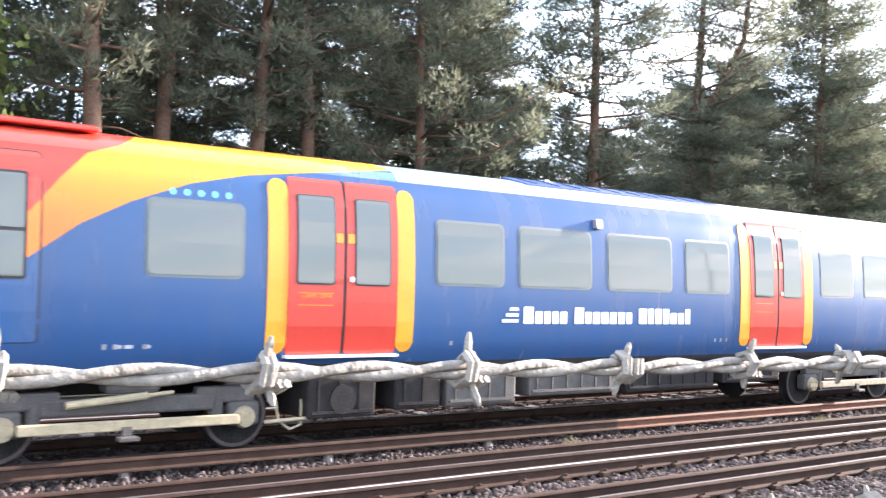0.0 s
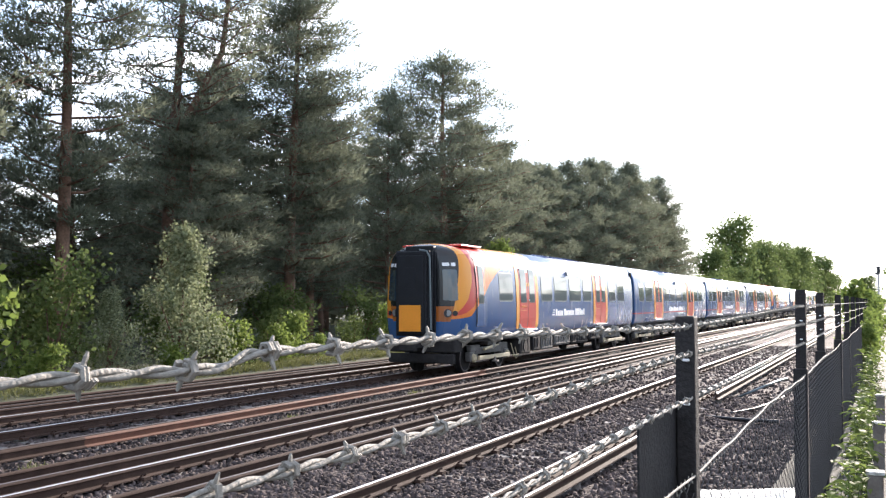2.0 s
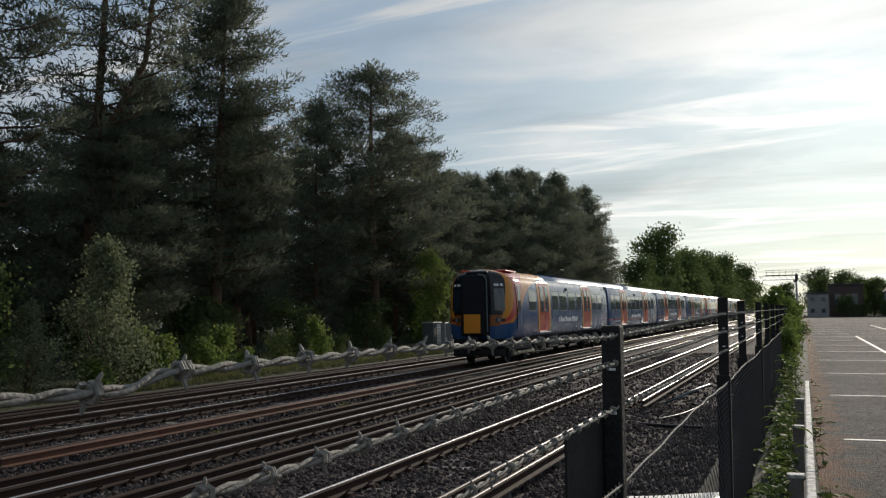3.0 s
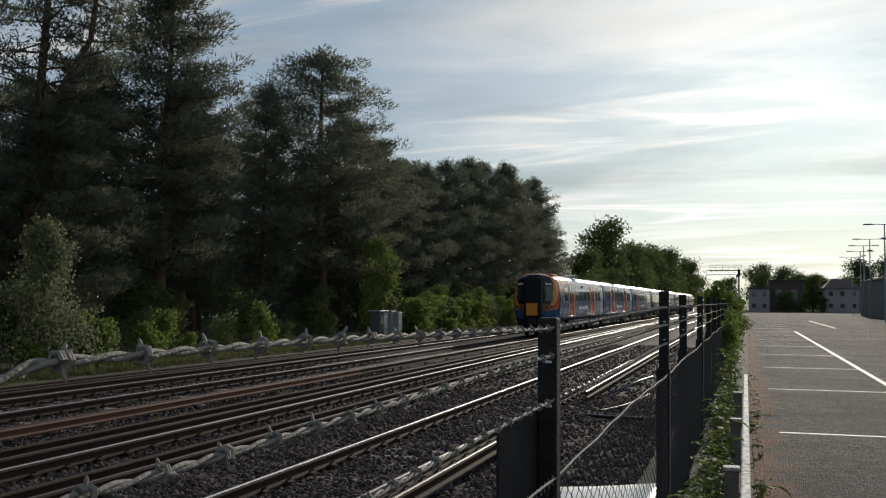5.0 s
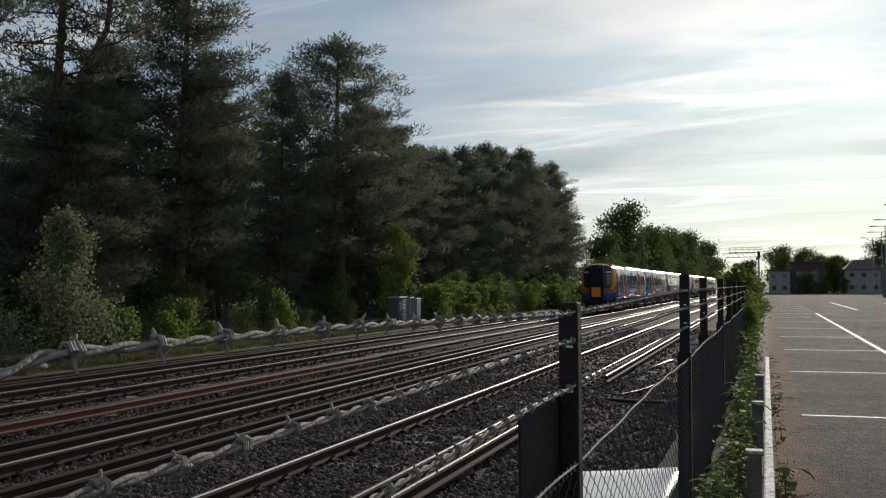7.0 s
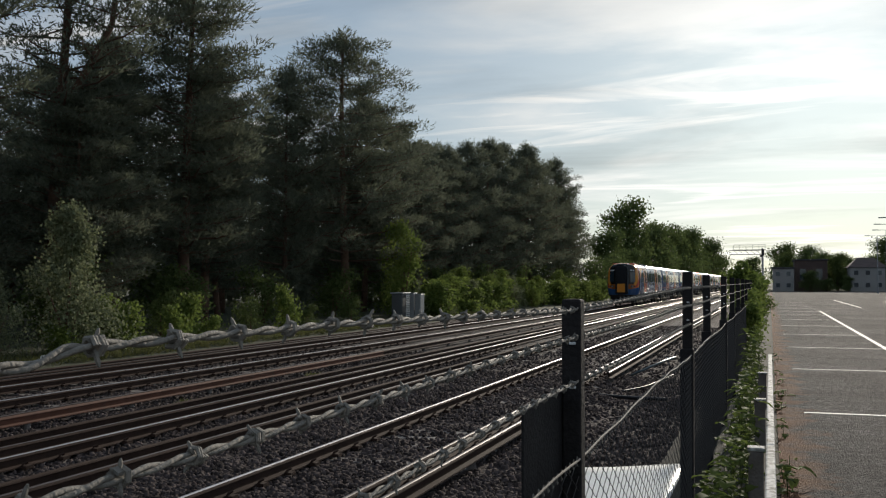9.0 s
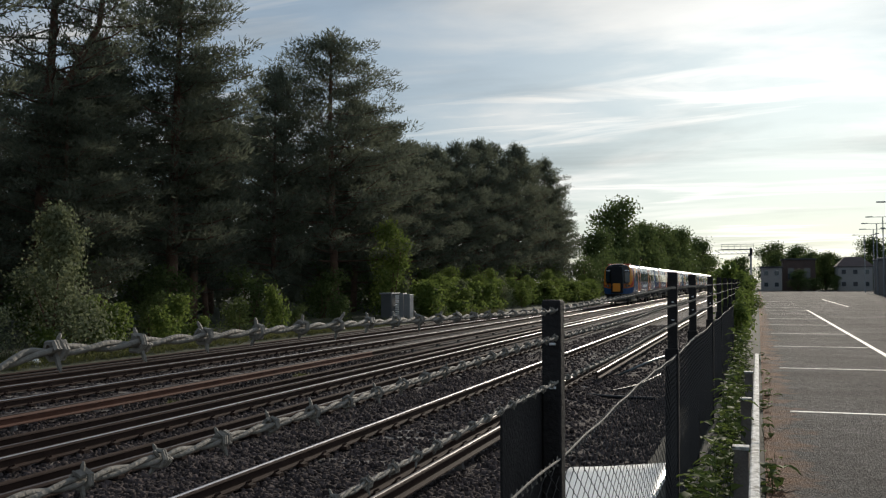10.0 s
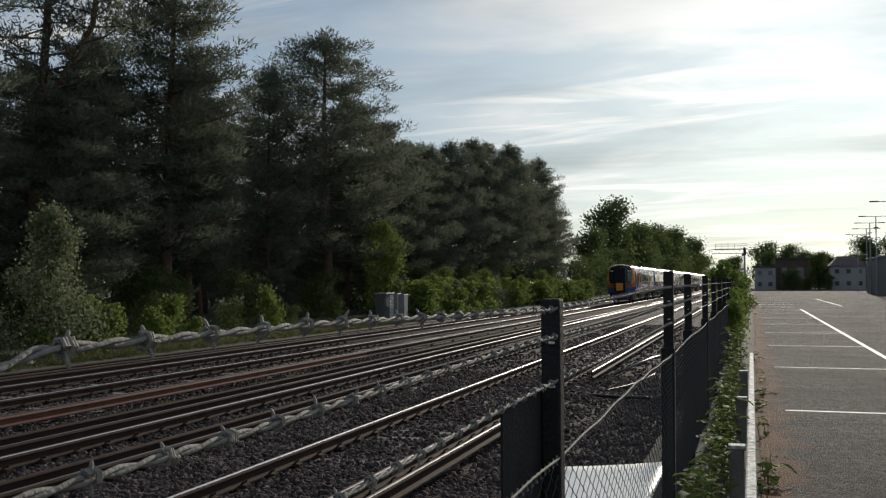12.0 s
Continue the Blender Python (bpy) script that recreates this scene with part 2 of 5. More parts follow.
def livery(name, cab):
    """Glossy coach paint: blue, and at the cab end the yellow, red and orange sweep."""
    m = bpy.data.materials.new(name)
    m.use_nodes = True
    nt = m.node_tree
    N, L = nt.nodes.new, nt.links.new
    bs = nt.nodes["Principled BSDF"]
    tc = N("ShaderNodeTexCoord")
    sep = N("ShaderNodeSeparateXYZ"); L(tc.outputs["Object"], sep.inputs[0])
    blue = (0.028, 0.085, 0.215)

    def const(c):
        n = N("ShaderNodeRGB"); n.outputs[0].default_value = (*c, 1); return n.outputs[0]

    def curve(source, lo, hi, points):
        """A line in the paint: height against length (or the other way), straight between its points."""
        r = N("ShaderNodeMapRange"); r.inputs["From Min"].default_value, r.inputs["From Max"].default_value = lo, hi
        L(source, r.inputs["Value"])
        ramp = N("ShaderNodeValToRGB"); e = ramp.color_ramp.elements
        while len(e) < len(points):
            e.new(0.5)
        for k, (p, v) in zip(e, points):
            k.position = (p - lo) / (hi - lo)
            k.color = ((v + 1) / 6,) * 3 + (1,)
        L(r.outputs[0], ramp.inputs[0])
        back = N("ShaderNodeMath"); back.operation = "MULTIPLY_ADD"; back.inputs[1].default_value = 6; back.inputs[2].default_value = -1
        L(ramp.outputs[0], back.inputs[0])
        return back.outputs[0]

    def above(p, q):
        g = N("ShaderNodeMath"); g.operation = "GREATER_THAN"; L(p, g.inputs[0])
        if hasattr(q, "links"):
            L(q, g.inputs[1])
        else:
            g.inputs[1].default_value = q
        return g.outputs[0]

    def over(mask, under, c):
        x = N("ShaderNodeMix"); x.data_type = "RGBA"; L(mask, x.inputs[0]); L(under, x.inputs[6]); L(c, x.inputs[7]); return x.outputs[2]

    y, z = sep.outputs["Y"], sep.outputs["Z"]
    col = const(blue)
    if cab:
        b1 = curve(y, -1, 7, [(-1, 1.55), (0.07, 1.58), (0.62, 1.67), (1.05, 1.98), (1.52, 2.28), (2.02, 2.65), (2.56, 2.93), (3.25, 3.19), (3.99, 3.36), (6.1, 3.64), (7, 3.75)])
        b2 = curve(y, -1, 7, [(-1, 1.60), (0.1, 1.66), (0.41, 1.76), (0.77, 1.94), (0.95, 2.13), (1.53, 2.79), (1.8, 3.13), (2.1, 3.44), (2.5, 3.58), (3.2, 4.0), (7, 4.5)])
        nose = curve(z, 1, 4, [(1, -0.9), (1.62, -0.3), (1.78, 0.20), (2.19, 0.52), (2.65, 0.70), (3.18, 0.72), (3.62, 0.60), (4, 0.5)])
        sweep = N("ShaderNodeMapRange"); sweep.inputs["From Min"].default_value, sweep.inputs["From Max"].default_value = 2.6, 3.5
        L(z, sweep.inputs["Value"])
        orange = over(sweep.outputs[0], const((0.70, 0.19, 0.03)), const((0.76, 0.31, 0.03)))
        col = over(above(z, b1), col, orange)
        col = over(above(z, b2), col, const((0.54, 0.06, 0.04)))
        col = over(above(nose, y), col, const((0.72, 0.28, 0.03)))
        front = N("ShaderNodeMath"); front.operation = "MULTIPLY_ADD"; front.inputs[1].default_value = 0.10; front.inputs[2].default_value = -0.04
        L(z, front.inputs[0])
        low = over(above(z, 1.96), const((0.33, 0.10, 0.02)), const((0.010, 0.011, 0.013)))
        col = over(above(front.outputs[0], y), col, low)
        col = over(above(z, 1.52), const(blue), col)
    else:
        s1 = above(z, 1.50); s2 = above(z, 1.55)
        col = over(s1, col, const((0.5, 0.04, 0.03))); col = over(s2, col, const(blue))
    # the darkened solebar edge and road dirt
    n = N("ShaderNodeTexNoise"); n.inputs["Scale"].default_value = 2.2; n.inputs["Detail"].default_value = 6
    mp = N("ShaderNodeMapping"); mp.inputs["Scale"].default_value = (1, 1, 0.25)
    L(tc.outputs["Object"], mp.inputs[0]); L(mp.outputs[0], n.inputs["Vector"])
    r = N("ShaderNodeMapRange"); r.inputs["From Min"].default_value, r.inputs["From Max"].default_value = 0.45, 0.75
    r.inputs["To Max"].default_value = 0.16
    L(n.outputs["Fac"], r.inputs["Value"])
    col = over(r.outputs[0], col, const((0.12, 0.10, 0.09)))
    L(col, bs.inputs["Base Color"])
    rr = N("ShaderNodeMapRange"); rr.inputs["To Min"].default_value, rr.inputs["To Max"].default_value = 0.18, 0.34
    L(n.outputs["Fac"], rr.inputs["Value"]); L(rr.outputs[0], bs.inputs["Roughness"])
    bs.inputs["Specular IOR Level"].default_value = 0.4
    bs.inputs["Coat Weight"].default_value = 0.12
    bs.inputs["Coat Roughness"].default_value = 0.06
    return m


M = {
    "ballast": stones_material("ballast", (0.018, 0.0145, 0.0145), (0.118, 0.094, 0.09), 17.0),
    "stone": surface("ballast_stone", (0.12, 0.105, 0.10), 0.85, vary=0.55, scale=30, fine=90, bump=0.5),
    "soil": surface("soil", (0.05, 0.047, 0.03), 0.95, vary=0.5, scale=1.5, fine=25, bump=0.8),
    "forest_floor": surface("forest_floor", (0.045, 0.05, 0.022), 0.95, vary=0.5, scale=0.8, fine=18, bump=0.8),
    "asphalt": asphalt_material(),
    "moss": surface("moss_edge", (0.25, 0.115, 0.06), 0.95, vary=0.5, scale=3, fine=60, bump=0.9, dirt=(0.10, 0.09, 0.05), dirt_amount=0.8),
    "line": surface("line_paint", (0.62, 0.61, 0.58), 0.7, vary=0.25, scale=6, fine=80, bump=0.3, dirt=(0.2, 0.19, 0.18), dirt_amount=0.5),
    "rust": surface("rail_rust", (0.05, 0.030, 0.023), 0.85, 0.0, spec=0.15, vary=0.4, scale=4, fine=80, bump=0.3),
    "orange_rust": surface("fresh_rust", (0.115, 0.042, 0.022), 0.8, vary=0.35, scale=4, fine=60, bump=0.3),
    "steel": surface("polished_steel", (0.60, 0.57, 0.57), 0.42, 1.0, vary=0.10, scale=3, fine=50, bump=0.0),
    "dull_steel": surface("worn_steel", (0.105, 0.085, 0.08), 0.48, 0.4, vary=0.3, scale=3, fine=50, bump=0.05),
    "concrete": surface("sleeper_concrete", (0.17, 0.152, 0.14), 0.9, vary=0.35, scale=4, fine=70, bump=0.5, random_tint=0.2),
    "galvanised": surface("galvanised_wire", (0.215, 0.197, 0.168), 0.8, 0.0, vary=0.35, scale=40, fine=200, bump=0.3),
    "post": surface("dark_fence_post", (0.028, 0.026, 0.026), 0.85, vary=0.35, scale=8, fine=90, bump=0.5, spec=0.15),
    "white_board": surface("white_painted_rail", (0.62, 0.62, 0.60), 0.75, spec=0.2, vary=0.2, scale=9, fine=70, bump=0.5, dirt=(0.10, 0.10, 0.075), dirt_amount=0.9),
    "white_sheet": surface("white_sheet", (0.83, 0.83, 0.82), 0.34, vary=0.06, scale=3, fine=30, bump=0.1),
    "bark": surface("pine_bark", (0.13, 0.075, 0.05), 0.95, vary=0.5, scale=3, fine=14, bump=1.0, random_tint=0.2),
    "needles": leafy("pine_needles", (0.080, 0.094, 0.070), (0.195, 0.212, 0.145), 0.45),
    "leaf_dark": leafy("broad_leaves", (0.055, 0.085, 0.028), (0.15, 0.19, 0.065), 0.45),
    "leaf_light": leafy("young_leaves", (0.078, 0.125, 0.028), (0.20, 0.25, 0.068), 0.52),
    "leaf_grey": leafy("grey_green_leaves", (0.05, 0.07, 0.032), (0.33, 0.36, 0.21), 0.38),
    "grass": leafy("verge_grass", (0.05, 0.065, 0.02), (0.18, 0.18, 0.075), 0.4),
    "grey_cabinet": surface("cabinet_grey", (0.11, 0.115, 0.12), 0.5, 0.2, vary=0.15, scale=4, fine=40, bump=0.1),
    "white_slat": surface("white_slat", (0.82, 0.82, 0.82), 0.5, vary=0.1),
    "black": surface("black_rubber", (0.012, 0.012, 0.014), 0.5, vary=0.3, scale=5, fine=50, bump=0.15),
    "gangway": surface("gangway_black", (0.010, 0.011, 0.014), 0.6, spec=0.25, vary=0.3, scale=4, fine=40, bump=0.15),
    "red": surface("door_red", (0.50, 0.05, 0.035), 0.25, vary=0.1, scale=2, fine=30, bump=0.02),
    "yellow": surface("panel_yellow", (0.75, 0.30, 0.03), 0.28, vary=0.1, scale=2, fine=30, bump=0.02),
    "amber": surface("warning_yellow", (0.70, 0.25, 0.015), 0.4, vary=0.1, scale=2, fine=30, bump=0.02),
    "roof": surface("roof_grey", (0.50, 0.54, 0.60), 0.28, 0.1, vary=0.2, scale=2, fine=30, bump=0.05),
    "roof_red": surface("roof_red", (0.55, 0.05, 0.03), 0.35, vary=0.15),
    "roof_blue": surface("roof_blue", (0.03, 0.07, 0.2), 0.3, vary=0.2),
    "under": surface("underframe_grime", (0.024, 0.022, 0.022), 0.88, spec=0.2, vary=0.5, scale=5, fine=40, bump=0.4),
    "bogie": surface("bogie_grey", (0.075, 0.07, 0.066), 0.75, vary=0.45, scale=6, fine=50, bump=0.4),
    "beam": surface("shoe_beam", (0.34, 0.29, 0.19), 0.8, vary=0.3, scale=8, fine=60, bump=0.3),
    "white": surface("white_mark", (0.8, 0.8, 0.8), 0.4, vary=0.05),
    "blue_spot": surface("blue_spot", (0.12, 0.45, 0.8), 0.4, vary=0.05),
    "glass": glass_material("carriage_glass", (0.115, 0.135, 0.13), 0.04, 0.5),
    "rim": surface("window_rim", (0.10, 0.13, 0.14), 0.4, vary=0.15, scale=4, fine=40, bump=0.05),
    "screen": glass_material("windscreen_glass", (0.02, 0.035, 0.05), 0.03, 0.7),
    "lamp": glass_material("lamp_glass", (0.22, 0.22, 0.21), 0.1, 0.8),
    "livery_cab": livery("livery_cab", True),
    "livery_mid": livery("livery_mid", False),
    "brick": surface("brown_brick", (0.085, 0.058, 0.05), 0.9, vary=0.3, scale=1, fine=20, bump=0.4),
    "render_white": surface("pale_render", (0.30, 0.29, 0.28), 0.9, vary=0.15, scale=0.6, fine=20, bump=0.2),
    "tile": surface("roof_tile", (0.09, 0.065, 0.06), 0.85, vary=0.3, scale=1, fine=20, bump=0.3),
    "dark_metal": surface("dark_sheet_metal", (0.05, 0.05, 0.055), 0.6, 0.2, vary=0.3, scale=1, fine=20, bump=0.1),
    "grey_paint": surface("grey_paint", (0.28, 0.29, 0.30), 0.5, 0.2, vary=0.15),
}


# ---- mesh tools ----
def link(name, data, parent=None, label=""):
    ob = new(name, data)
    if parent is not None:
        ob.parent = parent
    if label:
        ob["label"] = label
    return ob


def part(name, bm, material, parent=None, label=""):
    data = bpy.data.meshes.new(name)
    bmesh.ops.recalc_face_normals(bm, faces=bm.faces)
    bm.to_mesh(data)
    bm.free()
    data.materials.append(material)
    return link(name, data, parent, label)


def raw(name, verts, faces, material, parent=None, label="", smooth=False):
    data = bpy.data.meshes.new(name)
    data.from_pydata([tuple(v) for v in verts], [], [tuple(f) for f in faces])
    data.materials.append(material)
    if smooth:
        data.polygons.foreach_set("use_smooth", [True] * len(data.polygons))
    data.update()
    return link(name, data, parent, label)


def thing(name, label, category, group="", kind="", at=None):
    ob = new(name)
    ob.empty_display_size = 0.2
    if at is not None:
        ob.matrix_basis = at
    return tagged(ob, label, category, group, kind)


def box(bm, cx, cy, cz, sx, sy, sz, bevel=0.0, turn=None):
    m = Matrix.Translation((cx, cy, cz))
    if turn:
        m = m @ turn
    got = bmesh.ops.create_cube(bm, size=1, matrix=m @ Matrix.Diagonal((sx, sy, sz, 1)))
    if bevel:
        edges = {e for v in got["verts"] for e in v.link_edges}
        bmesh.ops.bevel(bm, geom=list(edges), offset=bevel, segments=2, affect="EDGES", profile=0.5)
    return bm


def rod(bm, p, q, r1, r2=None, sides=8):
    p, q = Vector(p), Vector(q)
    d = q - p
    m = Matrix.Translation((p + q) / 2) @ d.to_track_quat("Z", "Y").to_matrix().to_4x4()
    bmesh.ops.create_cone(bm, cap_ends=True, segments=sides, radius1=r1, radius2=r1 if r2 is None else r2, depth=d.length, matrix=m)
    return bm


def tube(verts, faces, path, radii, sides=6):
    """A round tube along a path, added to the lists."""
    path = [Vector(p) for p in path]
    rings = []
    for i, p in enumerate(path):
        d = path[min(i + 1, len(path) - 1)] - path[max(i - 1, 0)]
        d = d.normalized() if d.length > 1e-9 else Vector((0, 0, 1))
        u = d.orthogonal().normalized() if i == 0 else (u - d * u.dot(d)).normalized()
        w = d.cross(u)
        base = len(verts)
        for k in range(sides):
            a = 2 * math.pi * k / sides
            verts.append(p + (u * math.cos(a) + w * math.sin(a)) * radii[i])
        rings.append(base)
    for s, e in zip(rings, rings[1:]):
        for k in range(sides):
            faces.append((s + k, s + (k + 1) % sides, e + (k + 1) % sides, e + k))
    faces.append(tuple(rings[0] + k for k in reversed(range(sides))))
    faces.append(tuple(rings[-1] + k for k in range(sides)))


BM = bmesh.new

# ---- the ground: one sheet, track bed in a shallow trough ----
PROFILE = [(-3000, 0.3), (-400, 0.3), (-80, 0.35), (-40, 0.35), (-30, 0.3), (-24, 0.2), (-20, 0.08), (-18.2, -0.04), (-17.4, -0.17), (-17.0, -0.2),
           (-14, -0.2), (-10, -0.2), (-6, -0.2), (-3.1, -0.2), (-2.6, -0.28), (-1.9, -0.24), (-1.35, -0.15), (-0.85, 0.18), (-0.6, 0.40), (-0.45, 0.50), (0.1, 0.54), (40, 0.54), (400, 0.5), (3000, 0.5)]


def ground_height(x):
    for (x0, z0), (x1, z1) in zip(PROFILE, PROFILE[1:]):
        if x0 <= x <= x1:
            return z0 + (z1 - z0) * (x - x0) / (x1 - x0)
    return 0.0


def make_ground():
    ys = [-1500, -300, -60, -20] + [i * 4.0 for i in range(-4, 40)] + [200, 300, 500, 900, 3000]
    verts, faces, slot = [], [], []
    nx = len(PROFILE)
    for y in ys:
        for x, z in PROFILE:
            verts.append((x, y, z))
    for j in range(len(ys) - 1):
        for i in range(nx - 1):
            faces.append((j * nx + i, j * nx + i + 1, (j + 1) * nx + i + 1, (j + 1) * nx + i))
            mid = (PROFILE[i][0] + PROFILE[i + 1][0]) / 2
            slot.append(0 if -17.3 < mid < -1.3 else 1 if mid < -17.3 else 2)
    ob = raw("ground", verts, faces, M["ballast"])
    ob.data.materials.append(M["forest_floor"])
    ob.data.materials.append(M["soil"])
    ob.data.polygons.foreach_set("material_index", slot)
    tagged(ob, "stone ballast track bed with dark woodland floor and soil bank", "ground", kind="structure")


make_ground()


def sheet(name, x0, x1, y0, y1, z, material, thick=0.03, parent=None):
    return part(name, box(BM(), (x0 + x1) / 2, (y0 + y1) / 2, z - thick / 2, x1 - x0, y1 - y0, thick), material, parent)


PARK = 0.55      # level of the car park
tagged(sheet("pavement", 0.05, 34, -30, 172, PARK, M["asphalt"], 0.05), "worn grey asphalt of an empty car park", "car park", kind="structure")


def make_bays():
    """Parking bays along the fence: cross lines every 6.1 m and one long line."""
    first = None
    for k in range(-1, 12):
        y = 12.3 + 6.12 * k
        ob = sheet("bay_line", 0.36, 2.52, y - 0.045, y + 0.045, PARK + 0.006, M["line"], 0.004)
        tagged(ob, "thin white painted parking bay line on asphalt", "road marking", "parking bay lines", "structure")
    ob = sheet("lane_line", 2.48, 2.58, 12.0, 56.0, PARK + 0.010, M["line"], 0.004)
    tagged(ob, "long white painted line edging the parking bays", "road marking", kind="structure")
    for y0, y1, x in ((64, 90, 5.2),):
        ob = sheet("lane_line", x, x + 0.1, y0, y1, PARK + 0.006, M["line"], 0.004)
        tagged(ob, "faded white painted line on the asphalt", "road marking", kind="structure")


make_bays()

# ---- the four tracks ----
RAIL = [(0.008, -0.003), (0.021, -0.010), (0.030, -0.021), (0.034, -0.036), (0.012, -0.05), (0.012, -0.125), (0.07, -0.14), (0.07, -0.155)]


def rail_mesh(y0, y1, step=20.0):
    outline = RAIL + [(-x, z) for x, z in reversed(RAIL)]
    n = len(outline)
    ys = list(np.arange(y0, y1 + 0.1, step))
    verts = [(x, y, z) for y in ys for x, z in outline]
    faces = [(j * n + i, j * n + (i + 1) % n, (j + 1) * n + (i + 1) % n, (j + 1) * n + i) for j in range(len(ys) - 1) for i in range(n)]
    return verts, faces


RAIL_V, RAIL_F = rail_mesh(-60, 700)
TRACKS = [("near", -3.98, -5.50), ("second", -7.23, -8.74), ("third", -11.50, -13.02), ("fourth", -14.75, -16.25)]


def lay_rail(name, x, z, material, parent, label="", top=None, span=None):
    rv, rf = rail_mesh(span[0], span[1], span[1] - span[0]) if span else (RAIL_V, RAIL_F)
    ob = raw(name, [(x + a, y, z + c) for a, y, c in rv], rf, material, parent, label)
    if top:
        arc = [(0.036 * math.sin(radians(g)), 0.003 - 0.036 * (1 - math.cos(radians(g)))) for g in range(-40, 41, 8)]
        n = len(arc)
        ys = span or (-60, 0, 20, 60, 200, 700)
        verts = [(x + p * 1.02, y, z + q) for y in ys for p, q in arc]
        faces = [(j * n + i, j * n + i + 1, (j + 1) * n + i + 1, (j + 1) * n + i) for j in range(len(ys) - 1) for i in range(n - 1)]
        raw("running_surface", verts, faces, top, ob, "worn steel top of the rail", smooth=True)
    return ob


SLEEPER = BM()
box(SLEEPER, 0, 0, -0.285, 2.45, 0.26, 0.18, 0.015)
SLEEPER_DATA = bpy.data.meshes.new("sleeper")
SLEEPER.to_mesh(SLEEPER_DATA)
SLEEPER.free()
SLEEPER_DATA.materials.append(M["concrete"])


def lay_track(x1, x2, label):
    tr = thing("railway_track", label, "railway track", "parallel railway tracks", "structure")
    for x in (x1, x2):
        lay_rail("rail", x, 0.0, M["rust"], tr, "rust-brown steel rail", M["steel"] if x in (-5.50, -8.74, -13.02, -14.75) else M["dull_steel"])
    mid = (x1 + x2) / 2
    rng = random.Random(int(-mid * 10))
    far = BM()
    y = -6.0
    while y < 150:
        if y < 42:
            ob = link("sleeper", SLEEPER_DATA, tr)
            ob.matrix_basis = pose(mid + rng.uniform(-0.02, 0.02), y, rng.uniform(-0.012, 0.0), 0, 0, rng.uniform(-0.6, 0.6))
        else:
            box(far, mid, y, -0.285, 2.45, 0.26, 0.18)
        y += 0.65
    tagged(part("far_sleepers", far, M["concrete"], tr), kind="stuff")
    # spring clips on both sides of each rail
    verts, faces = [], []
    y = -6.0
    while y < 34:
        for x in (x1, x2):
            for s in (-1, 1):
                b = x + s * 0.075
                pts = [(b, y - 0.05, -0.15), (b + s * 0.03, y - 0.04, -0.10), (b + s * 0.06, y, -0.085), (b + s * 0.03, y + 0.05, -0.10), (b - s * 0.01, y + 0.04, -0.12)]
                tube(verts, faces, pts, [0.011] * 5, 4)
                k = len(verts)
                for dx in (0.0, 0.09):
                    for dy in (-0.06, 0.06):
                        verts += [(b + s * dx, y + dy, -0.165), (b + s * dx, y + dy, -0.125)]
                faces += [(k, k + 2, k + 3, k + 1), (k + 4, k + 6, k + 7, k + 5), (k + 1, k + 3, k + 7, k + 5), (k, k + 1, k + 5, k + 4), (k + 2, k + 3, k + 7, k + 6)]
        y += 0.65
    tagged(raw("rail_clips", verts, faces, M["rust"], tr, "rusted spring clips holding the rail foot"), kind="stuff")
    return tr


for which, p, q in TRACKS:
    lay_track(p, q, "two steel rails on concrete sleepers in stone ballast")


def conductor(x, z, material, y0, label, top=None, span=None):
    cr = thing("conductor_rail", label, "conductor rail", "electric conductor rails")
    lay_rail("rail_bar", x, z, material, cr, "", top, span)
    y = y0
    while y < min(60, span[1] if span else 60):
        part("insulator", rod(BM(), (x, y, z - 0.26), (x, y, z - 0.155), 0.07, 0.05, 8), M["concrete"], cr, "grimy ceramic insulator pot")
        y += 2.6
    return cr


conductor(-3.50, 0.07, M["rust"], 1.0, "worn brown conductor rail on insulators, ending at a gap", M["dull_steel"], (-60, 17.0))
conductor(-3.50, 0.07, M["rust"], 22.4, "conductor rail with a polished top, beginning after a gap", M["dull_steel"], (22.0, 700))
conductor(-9.24, 0.02, M["rust"], 1.7, "rusty conductor rail with a worn top on insulators", M["dull_steel"])
conductor(-11.05, 0.06, M["rust"], 0.6, "dark brown conductor rail on insulators beside the track", None, (-60, 11.0))
conductor(-11.05, 0.06, M["orange_rust"], 12.3, "orange-rusted length of conductor rail on insulators", None, (11.0, 27.0))
conductor(-11.05, 0.06, M["rust"], 28.0, "brown conductor rail on insulators with a worn top", M["dull_steel"], (27.0, 700))
conductor(-15.70, 0.01, M["rust"], 0.9, "dark conductor rail on insulators beside the track", M["dull_steel"])
for x, label in ((-7.74, "rusty spare rail lying between running rails"), (-9.98, "rusty spare rail lying in the ballast between tracks"), (-17.0, "dark spare rail lying at the edge of the ballast")):
    ob = lay_rail("spare_rail", x, -0.02, M["rust"], None)
    tagged(ob, label, "rail", "spare rails in the ballast")


